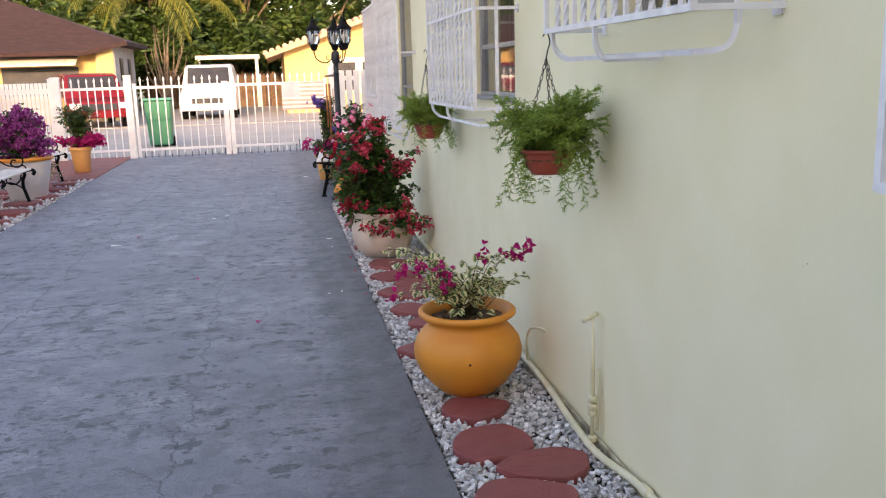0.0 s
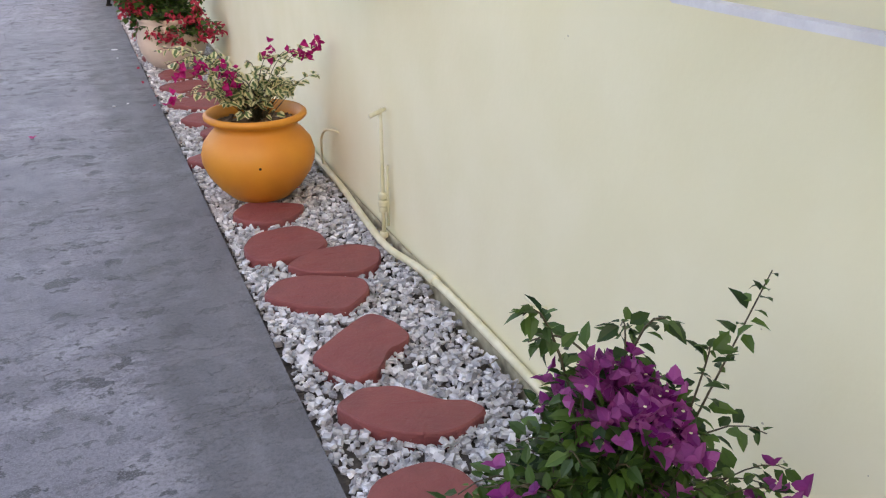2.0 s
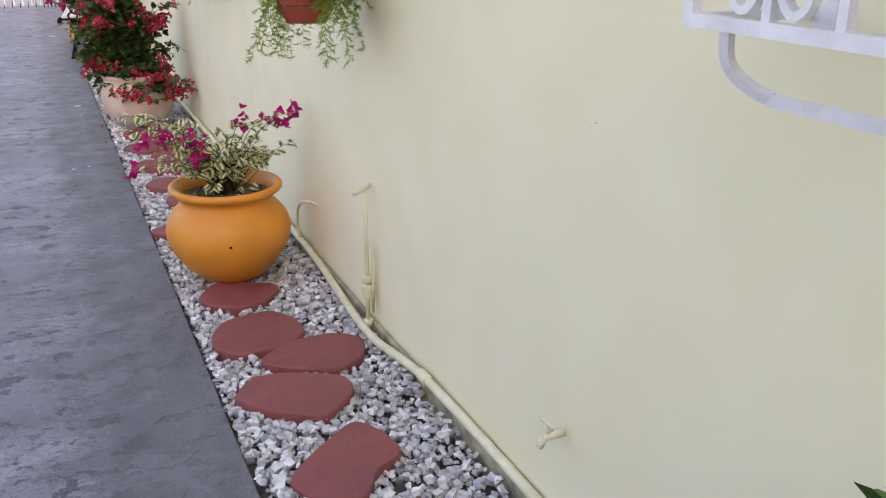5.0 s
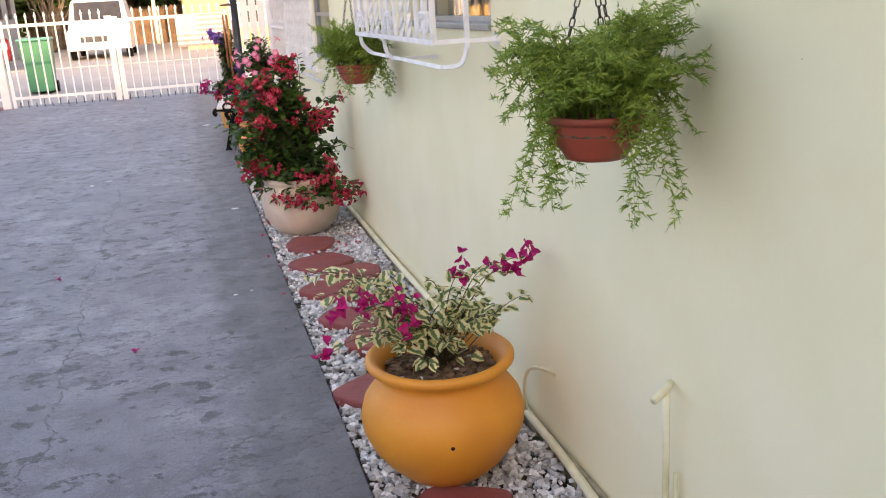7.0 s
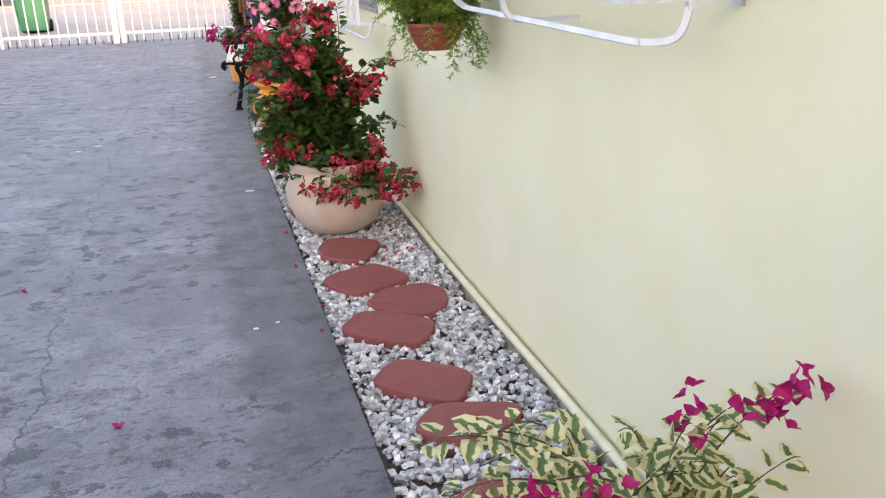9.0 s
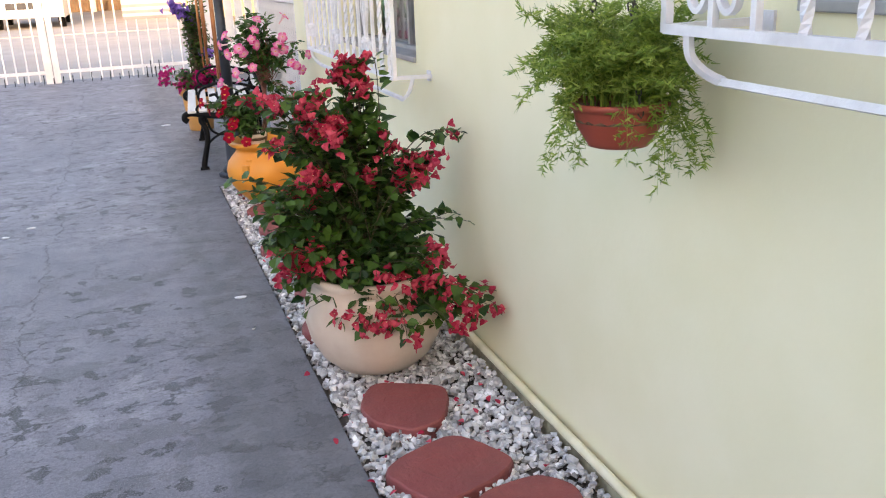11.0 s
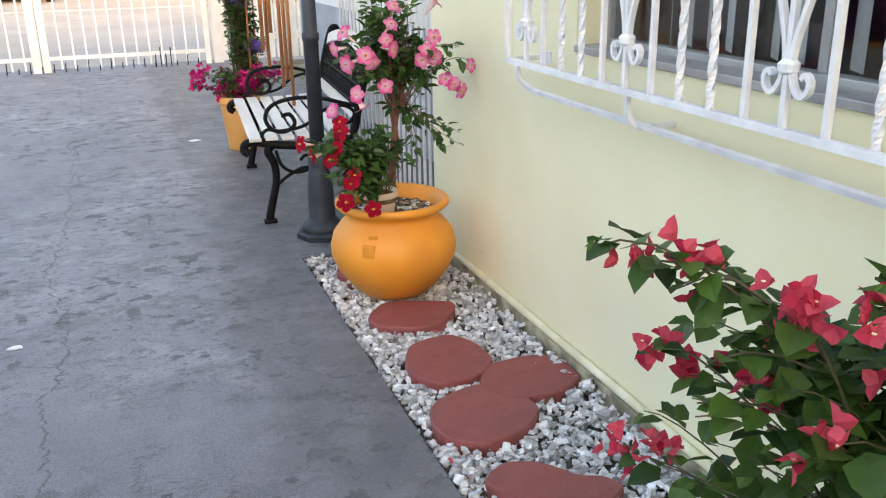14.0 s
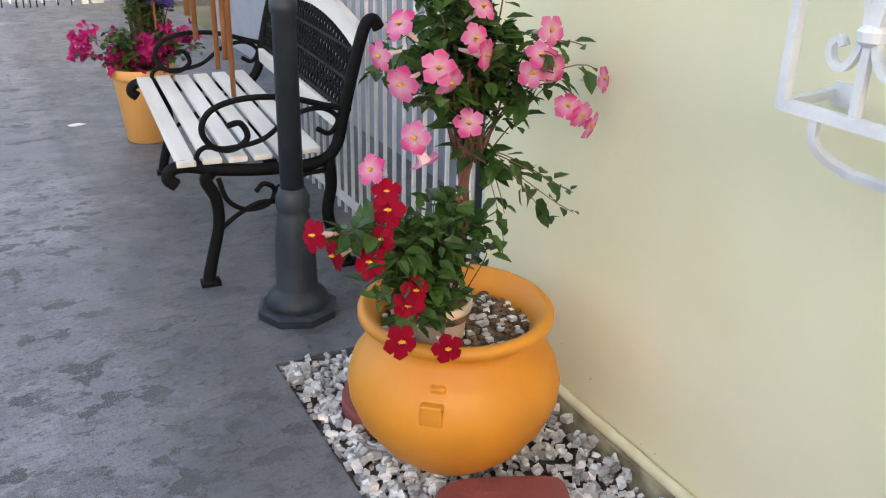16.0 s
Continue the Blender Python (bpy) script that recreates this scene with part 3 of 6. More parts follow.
# inner walls added to close the house so the rooms behind the panes stay dark
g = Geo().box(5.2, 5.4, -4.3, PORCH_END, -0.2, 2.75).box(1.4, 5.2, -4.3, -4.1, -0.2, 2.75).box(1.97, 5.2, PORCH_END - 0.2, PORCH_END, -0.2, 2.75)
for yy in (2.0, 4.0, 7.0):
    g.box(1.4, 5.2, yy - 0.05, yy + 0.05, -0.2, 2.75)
tagged(g.build("wall_inner", DARK_ROOM), "plain inner walls added to close the house and keep its rooms dark", "wall", kind="structure")
g = Geo().box(1.02, 5.6, -4.6, PORCH_END - 2.0, 2.76, 2.92).box(1.7, 5.6, PORCH_END - 2.0, PORCH_END + 0.1, 2.76, 2.92)
ROOF = surf("white eave paint", (0.75, 0.75, 0.74), (0.68, 0.67, 0.65), 4, 0.8, 0.1, 40)
tagged(g.build("ceiling_eave", ROOF), "white painted eave and ceiling slab of the house", "ceiling", kind="structure")


def window_unit(key, y0, y1, z0, z1, blinds, mullions):
    """Aluminium frame set back in the opening, with glass and what hangs behind it."""
    x = WALL_X + 0.11
    f = Geo()
    t = 0.035
    f.box(x - 0.02, x + 0.03, y0, y1, z0, z0 + t).box(x - 0.02, x + 0.03, y0, y1, z1 - t, z1)
    f.box(x - 0.02, x + 0.03, y0, y0 + t, z0 + t, z1 - t).box(x - 0.02, x + 0.03, y1 - t, y1, z0 + t, z1 - t)
    for kind, at in mullions:
        if kind == "h":
            f.box(x - 0.014, x + 0.024, y0 + t, y1 - t, at - 0.014, at + 0.014)
        else:
            f.box(x - 0.012, x + 0.022, at - 0.014, at + 0.014, z0 + t, z1 - t)
    f.box(WALL_X - 0.012, x - 0.022, y0 + 0.002, y1 - 0.002, z0 - 0.004, z0 + 0.018)
    fr = tagged(f.build("window_" + key, ALU, bevel=0.003), "recessed grey aluminium window with a dark pane", "window", kind="structure")
    gl = Geo().box(x + 0.002, x + 0.006, y0 + t, y1 - t, z0 + t, z1 - t).build("pane", GLASS, fr)
    gl.visible_shadow = False
    if blinds:
        b = Geo()
        y = y0 + 0.06
        while y < y1 - 0.1:
            a = 0.5 + 0.15 * math.sin(y * 37)
            c, s = math.cos(a) * 0.043, math.sin(a) * 0.043
            b.add([(x + 0.1 - s, y - c, z0 + 0.03), (x + 0.1 + s, y + c, z0 + 0.03), (x + 0.1 + s, y + c, z1), (x + 0.1 - s, y - c, z1)], [(0, 1, 2, 3)])
            y += 0.088
        b.build("blind", BLIND, fr)


window_unit("1", *WINDOWS["A"], True, [("h", 1.8)])
window_unit("2", *WINDOWS["S"], False, [("h", 1.95)])
window_unit("3", *WINDOWS["B"], True, [("h", 1.63)])
window_unit("4", *WINDOWS["C"], True, [("h", 1.36), ("h", 1.66), ("v", 8.3)])


def cage(y0, y1, z0, z1, x, pattern, spacing, loops, cross, ladder=(), near_loop=True, curl=0.085):
    """A welded window cage: flat bars in front, returns to the wall, twisted bars, scroll bars and hoops under it."""
    top = empty("window_grille", label="white painted wrought iron window cage with twisted bars and scrolls", category="window grille", group="window grilles on the house wall")
    fr = Geo()
    b = 0.0088
    fr.tube([(x, y0, z0), (x, y1, z0)], b, square=True)
    fr.tube([(x, y0, z1), (x, y1, z1)], b, square=True)
    for zz in ladder:
        fr.tube([(x, y0, zz), (x, y1, zz)], 0.007, square=True)
    for yy in (y0, y1):
        fr.tube([(x, yy, z0 - b + 0.002), (x, yy, z1 + b - 0.002)], b - 0.0008, square=True)
        for zz in (z0, z1, *cross):
            fr.tube([(x, yy, zz), (WALL_X + 0.01, yy + (0.06 if yy == y1 else -0.06) * 0.4, zz)], 0.0075, square=True)
            fr.box(WALL_X - 0.006, WALL_X + 0.001, yy - 0.02, yy + 0.02, zz - 0.02, zz + 0.02)
    ym = x + (WALL_X - x) * 0.5
    if near_loop:
        fr.tube([(ym, y0 - 0.01, z0 - loops + 0.062), (ym, y0 - 0.01, z1)], 0.0075, square=True)
    fr.build("bar_frame", IRON_WHITE, top)
    plain = Geo().tube([(0, 0, z0), (0, 0, z1)], 0.0065, square=True)
    nseg = int((z1 - z0) / 0.012)
    twisted = Geo().tube([(0, 0, z0 + (z1 - z0) * q / nseg) for q in range(nseg + 1)], 0.0072, square=True, twist=0.42)
    scroll = Geo().tube([(0, 0, z0), (0, 0, z1)], 0.0065, square=True)
    for zc in (z0 + curl, z0 + curl + 0.5):
        if zc + 0.1 > z1:
            continue
        scroll.lathe([(0.012, -0.014), (0.02, -0.008), (0.021, 0.006), (0.013, 0.014)], 10, (0, 0, zc))
        for sgn in (-1, 1):
            low = [(0.008, 0.0), (0.02, -0.035), (0.038, -0.052), (0.056, -0.042), (0.06, -0.022), (0.048, -0.01), (0.04, -0.02)]
            scroll.tube(smooth_line([(0, sgn * u, zc + w) for u, w in low], 4), 0.005, square=True, wide=1.4)
            up = [(0.006, 0.0), (0.014, 0.05), (0.036, 0.12), (0.04, 0.135), (0.024, 0.19), (0.012, 0.26), (0.02, 0.31), (0.04, 0.325), (0.05, 0.305), (0.04, 0.295)]
            scroll.tube(smooth_line([(0, sgn * u, zc + w) for u, w in up], 4), 0.005, square=True, wide=1.4)
    made = {}
    y, i = y1 - 0.13, 0
    while y > y0 + spacing * 0.4:
        k = pattern[i % len(pattern)]
        geo, nm = {"p": (plain, "plain_bar"), "t": (twisted, "twisted_bar"), "s": (scroll, "scroll_bar")}[k]
        if k not in made:
            made[k] = geo.build(nm, IRON_WHITE, top)
            bar = made[k]
        else:
            bar = new(nm, made[k].data)
            bar.parent = top
        bar.location = (x, y, 0)
        y -= spacing
        i += 1
    hoop = Geo()
    zl = z0 - loops
    xs = x + 0.035
    hoop.tube(smooth_line([(x, y1 - 0.065, z0), (x + 0.006, y1 - 0.065, z0 - loops * 0.5), (xs - 0.012, y1 - 0.08, zl + 0.016), (xs, y1 - 0.115, zl + 0.002), (xs, y1 - 0.17, zl), (xs, (y0 + y1) / 2, zl), (xs, y0 + 0.12, zl), *(((xs + 0.012, y0 + 0.05, zl), (xs + 0.045, y0 + 0.005, zl + 0.006), (ym - 0.012, y0 - 0.008, zl + 0.026), (ym, y0 - 0.01, zl + 0.066)) if near_loop else ((xs, y0 + 0.05, zl), (xs, y0 + 0.012, zl), (xs + 0.02, y0 - 0.006, zl + 0.03), (ym, y0 - 0.01, z0)))], 5), 0.0066, square=True)
    for yy in (y0 + (y1 - y0) * 0.57,):
        hoop.tube(smooth_line([(x, yy, z0), (x + 0.004, yy, z0 - loops * 0.6), (x + 0.03, yy, zl - 0.004), (x + 0.075, yy, zl - 0.008), (WALL_X + 0.005, yy, zl - 0.008)], 5), 0.0066, square=True)
    hoop.build("flower_box_hoop", IRON_WHITE, top)
    return top


cage(0.12, 1.545, 1.287, 2.35, 0.945, "spttp", 0.105, 0.085, (1.545,), curl=0.07)
cage(2.24, 3.36, 1.62, 2.35, 0.955, "ttptt", 0.085, 0.1, ())
cage(4.52, 5.80, 1.305, 2.35, 0.955, "spttp", 0.105, 0.085, (1.785,), (1.785,))
cage(7.74, 9.38, 1.01, 2.35, 1.03, "spttp", 0.112, 0.085, (1.66,), (), False, 0.125)

# porch security screen
top = empty("porch_screen", label="white iron security screen with thin upright bars and scrolls", category="security screen")
g = Geo()
for zz in (0.06, 1.22, 2.3):
    Geo().tube([(1.2, CORNER_Y + 0.03, zz), (1.2, 12.25, zz)], 0.012, square=True).build("screen_rail", IRON_WHITE, top)
upright = Geo().tube([(1.2, 0, 0.0), (1.2, 0, 2.3)], 0.0058, square=True).build("bar", IRON_WHITE, top)
upright.location = (0, CORNER_Y + 0.04, 0)
g = Geo()
for zc in (1.3,):
    for sgn in (-1, 1):
        g.tube(smooth_line([(1.19, sgn * u, zc + w) for u, w in [(0.006, 0.0), (0.03, 0.07), (0.012, 0.16), (0.03, 0.2), (0.045, 0.18)]], 4), 0.006, square=True)
        g.tube(smooth_line([(1.19, sgn * u, zc + w) for u, w in [(0.008, 0.0), (0.02, -0.035), (0.042, -0.05), (0.056, -0.03), (0.045, -0.015)]], 4), 0.006, square=True)
curl = g.build("scroll", IRON_WHITE, top)
curl.location = (0, CORNER_Y + 0.2, 0)
for i in range(1, 22):
    o = new("bar", upright.data)
    o.parent, o.location = top, (0, CORNER_Y + 0.04 + i * 0.08, 0)
    if i % 4 == 2 and i > 2:
        o = new("scroll", curl.data)
        o.parent, o.location = top, (0, CORNER_Y + 0.04 + i * 0.08, 0)
DOOR_DARK = surf("dark porch door", (0.03, 0.03, 0.032), (0.05, 0.048, 0.046), 6, 0.4, 0.05, 40)
g = Geo().box(1.70, 1.748, CORNER_Y + 0.06, 11.45, 0.0, 2.1)
tagged(g.build("door_1", DOOR_DARK, bevel=0.005), "dark closed door in the porch behind bars", "door", kind="structure")

# ---- gate and fences ----
FENCE = surf("white fence paint", (0.80, 0.79, 0.77), (0.72, 0.70, 0.68), 6, 0.5, 0.1, 60, c3=(0.6, 0.55, 0.5), s3=4, f3=0.25)


def bar_panel(name, x0, x1, posts, label):
    top = empty(name, label=label, category="gate")
    for zz, h in ((0.16, 0.022), (1.36, 0.026)):
        Geo().box(x0, x1, GATE_Y - 0.02, GATE_Y + 0.02, zz - h, zz + h).build("rail", FENCE, top)
    n = max(2, round((x1 - x0) / 0.145))
    first = None
    for i in range(1, n):
        if first is None:
            q = Geo().box(-0.0105, 0.0105, -0.0105, 0.0105, 0.03, 1.48)
            first = bar = q.lathe([(0.014, 1.48), (0.023, 1.5), (0.019, 1.515), (0.002, 1.565)], 6).build("picket", FENCE, top)
        else:
            bar = new("picket", first.data)
            bar.parent = top
        bar.location = (x0 + (x1 - x0) * i / n, GATE_Y, 0)
    for x, w, h in posts:
        Geo().box(x - w, x + w, GATE_Y - w, GATE_Y + w, 0, h).box(x - w - 0.008, x + w + 0.008, GATE_Y - w - 0.008, GATE_Y + w + 0.008, h, h + 0.02).build("post", FENCE, top)
    return top


bar_panel("drive_gate", -2.72, -0.97, [(-2.69, 0.025, 1.42), (-0.985, 0.05, 1.42)], "white iron double drive gate leaf with spear tips, closed")
bar_panel("drive_gate", -0.86, 1.02, [(-0.88, 0.04, 1.40), (0.99, 0.03, 1.42)], "white iron double drive gate leaf with spear tips, closed")
bar_panel("iron_fence", -4.12, -2.86, [(-2.81, 0.065, 1.58), (-4.1, 0.05, 1.58)], "white iron fence panel with spear tips beside the gate")
g = Geo()
for i in range(4):
    x = 0.35 + i * 0.06
    g.tube([(x, GATE_Y - 0.1, 0.0), (x, GATE_Y - 0.1, 0.16 + 0.08 * (i % 2))], 0.006, 6)
for i in range(28):
    x = -2.6 + i * 0.128
    g.tube([(x, GATE_Y - 0.05, 0.0), (x + 0.004, GATE_Y - 0.05, 0.1 + 0.035 * math.sin(i * 2.7))], 0.006, 6)
tagged(g.build("rusty_stakes", IRON_BLACK), "short dark iron stakes at the foot of the gate", "stakes", kind="stuff")


def picket_fence(x0, x1, y, h, step, label, along="x"):
    top = empty("vinyl_fence", label=label, category="fence")
    first = None
    for i in range(int((x1 - x0) / step)):
        if first is None:
            first = slat = Geo().box(0, step * 0.8, y - 0.012, y + 0.012, 0.02, h).build("picket", FENCE, top)
        else:
            slat = new("picket", first.data)
            slat.parent = top
        slat.location = (x0 + i * step, 0, 0)
    for za in (0.25, h - 0.2):
        Geo().box(x0, x1, y + 0.013, y + 0.045, za, za + 0.09).build("rail", FENCE, top)
    m = max(1, round((x1 - x0) / 1.2))
    for i in range(m + 1):
        x = x0 + (x1 - x0) * i / m
        Geo().box(x - 0.055, x + 0.055, y - 0.045, y + 0.075, 0, h + 0.05).lathe([(0.07, 0), (0.075, 0.015), (0.01, 0.05)], 4, (x, y + 0.015, h + 0.05)).build("post", FENCE, top)


picket_fence(-9.0, -4.2, GATE_Y, 1.5, 0.075, "white slatted fence panel with square posts")
picket_fence(1.12, 6.0, GATE_Y + 0.05, 1.58, 0.15, "white vinyl privacy fence beside the house")
FLAG_W = surf("faded white cloth", (0.75, 0.66, 0.6), (0.7, 0.6, 0.55), 8, 0.9, 0.1, 60)
FLAG_R = surf("faded red cloth", (0.62, 0.36, 0.33), (0.56, 0.32, 0.3), 8, 0.9, 0.1, 60)
FLAG_B = surf("faded blue cloth", (0.46, 0.44, 0.5), (0.42, 0.4, 0.46), 8, 0.9, 0.1, 60)
g = Geo()
fx0, fx1, fz0, fz1 = 0.12, 0.96, 0.83, 1.38
for i in range(13):
    za, zb = fz0 + (fz1 - fz0) * i / 13, fz0 + (fz1 - fz0) * (i + 1) / 13
    cols = 14
    for k in range(cols):
        xa, xb = fx0 + (fx1 - fx0) * k / cols, fx0 + (fx1 - fx0) * (k + 1) / cols
        ya, yb = GATE_Y - 0.045 + 0.012 * math.sin(xa * 21), GATE_Y - 0.045 + 0.012 * math.sin(xb * 21)
        m = FLAG_B if (i >= 6 and k < 6) else (FLAG_R if i % 2 == 0 else FLAG_W)
        g.add([(xa, ya, za), (xb, yb, za), (xb, yb, zb), (xa, ya, zb)], [(0, 1, 2, 3)], m=m)
fl = g.build("flag")
sd = fl.modifiers.new("thickness", "SOLIDIFY")
sd.thickness = 0.004
tagged(fl, "faded striped flag hung on the white gate", "flag")

# ---- pots ----
OLLA = [(0.10, 0.0), (0.135, 0.012), (0.185, 0.06), (0.228, 0.12), (0.250, 0.175), (0.253, 0.215), (0.240, 0.262), (0.212, 0.300), (0.186, 0.325), (0.180, 0.342), (0.192, 0.358), (0.216, 0.368),
        (0.227, 0.378), (0.227, 0.392), (0.216, 0.401), (0.203, 0.398), (0.186, 0.375), (0.172, 0.345), (0.178, 0.318)]
BARREL = [(0.13, 0.0), (0.165, 0.012), (0.215, 0.06), (0.25, 0.13), (0.265, 0.20), (0.262, 0.26), (0.246, 0.32), (0.232, 0.345), (0.238, 0.358), (0.245, 0.372), (0.238, 0.386), (0.222, 0.388), (0.208, 0.37), (0.205, 0.33)]
NECKED = [(0.13, 0.0), (0.165, 0.012), (0.215, 0.06), (0.25, 0.13), (0.262, 0.19), (0.255, 0.24), (0.228, 0.285), (0.206, 0.305), (0.205, 0.318), (0.214, 0.33), (0.21, 0.343), (0.196, 0.346), (0.182, 0.33), (0.18, 0.29)]
BUCKET = [(0.105, 0.0), (0.112, 0.006), (0.148, 0.325), (0.150, 0.33), (0.166, 0.333), (0.170, 0.345), (0.170, 0.38), (0.165, 0.386), (0.154, 0.384), (0.15, 0.33)]


def garden_pot(name, prof, at, mat, label, k=1.0, soil_z=0.33, tabs=(), hole=None, rim=None, chips=False, pebbles=0.02):
    top = empty(name, pose(*at), label=label, category="plant pot", group="flower pots")
    Geo().lathe([(r * k, z * k) for r, z in prof], 56).build("body", mat, top, smooth=True)
    rs = prof[-1][0] * k + 0.004
    s = Geo()
    s.lathe([(rs, soil_z * k - 0.03), (rs, soil_z * k - 0.008), (rs * 0.6, soil_z * k + 0.004), (0.01, soil_z * k + 0.01)], 24, m=SOIL)
    r = random.Random(int(at[1] * 50))
    if chips:
        for _ in range(420):
            a, q = r.uniform(0, 6.28), rs * math.sqrt(r.random()) * 0.93
            c = Vector((q * math.cos(a), q * math.sin(a), soil_z * k + 0.012))
            e = r.uniform(0.004, 0.009)
            s.box(c.x - e, c.x + e, c.y - e * 0.8, c.y + e * 0.8, c.z - e * 0.5, c.z + e * 0.6, GRAVEL if r.random() < pebbles else SOIL)
    s.build("soil", None, top)
    for ang, z, w, h, rr in tabs:
        t = Geo()
        c, sn = math.cos(radians(ang)), math.sin(radians(ang))
        t.box(-0.012, 0.012, -w / 2, w / 2, -h / 2, h / 2)
        tb = t.build("clay_tab", mat, top, bevel=0.004)
        tb.matrix_local = pose(c * rr, sn * rr, z, 0, 0, ang)
    if hole:
        ang, z, rr = hole
        h = Geo().lathe([(0.006, -0.004), (0.006, 0.0015), (0.002, 0.0016)], 10).build("drain_hole", IRON_BLACK, top)
        h.matrix_local = pose(math.cos(radians(ang)) * rr, math.sin(radians(ang)) * rr, z, 0, 90, ang)
    return top


garden_pot("clay_pot", OLLA, (0.802, 4.118, 0.014), POT_ORANGE, "round orange clay pot on a red stepping stone", 1.0, 0.34, hole=(-100, 0.205, 0.2515), chips=True)
garden_pot("clay_pot", BARREL, (0.80, 7.40, 0.0), POT_CREAM, "round cream clay pot in the white gravel", 0.98, 0.34, tabs=((-108, 0.3, 0.045, 0.075, 0.252),))
garden_pot("clay_pot", OLLA, (0.82, 10.02, 0.012), POT_ORANGE, "round orange clay pot on a red stepping stone", 1.005, 0.335, tabs=((-130, 0.25, 0.05, 0.05, 0.24), (-128, 0.298, 0.035, 0.014, 0.21)), chips=True, pebbles=0.4)
garden_pot("clay_pot", NECKED, (0.765, 1.185, 0.0), POT_WHITE, "round white clay pot in the white gravel", 0.9, 0.3)
garden_pot("plastic_pot", BUCKET, (0.665, 13.09, 0.0), POT_PLASTIC, "tapered light orange plastic pot on the drive", 1.0, 0.36)
garden_pot("plastic_pot", BUCKET, (-3.28, 15.8, 0.012), POT_PLASTIC, "tapered light orange plastic pot on red paving", 1.1, 0.36)
top = garden_pot("planter_pot", [(r * 1.0, z) for r, z in ((0.22, 0.0), (0.23, 0.01), (0.325, 0.5), (0.33, 0.51), (0.31, 0.51), (0.3, 0.46))], (-3.32, 12.62, 0.0), POT_WHITE, "large tapered white pot with an orange rim", 1.0, 0.47)
Geo().lathe([(0.327, 0.5), (0.352, 0.505), (0.358, 0.53), (0.35, 0.552), (0.32, 0.552), (0.312, 0.5)], 48).build("rim", POT_ORANGE, top, smooth=True)
inner = garden_pot("small_pot", BUCKET, (0.755, 9.985, 0.285), POT_CREAM, "small clay pot set inside the orange pot", 0.45, 0.36)

# ---- plants ----


def rand_dir(r, up=0.3):
    a = r.uniform(0, 6.2832)
    z = r.uniform(-0.6, 1.0) + up
    return Vector((math.cos(a), math.sin(a), z)).normalized()


def bract_cluster(g, p, d, r, size, mat, star=None):
    for _ in range(r.randint(6, 9)):
        c = p + Vector((r.gauss(0, 1), r.gauss(0, 1), r.gauss(0, 1))) * size * 0.8
        ax = (d + Vector((r.gauss(0, 0.6), r.gauss(0, 0.6), r.gauss(0, 0.6)))).normalized()
        u = ax.orthogonal().normalized()
        w = ax.cross(u)
        a0 = r.uniform(0, 6.28)
        for k in range(3):
            a = a0 + k * 2.094
            o = u * math.cos(a) + w * math.sin(a)
            g.leaf(c, o * 0.85 + ax * 0.6, ax, size * r.uniform(0.8, 1.2), size * 0.95, 0.4, r.uniform(-0.15, 0.4), m=mat, shape=(0.32, 0.95, 0.7, 0.68))
        if star and r.random() < 0.3:
            g.lathe([(size * 0.05, 0), (size * 0.14, size * 0.08), (size * 0.02, size * 0.1)], 5, tuple(c + ax * size * 0.4), m=star)


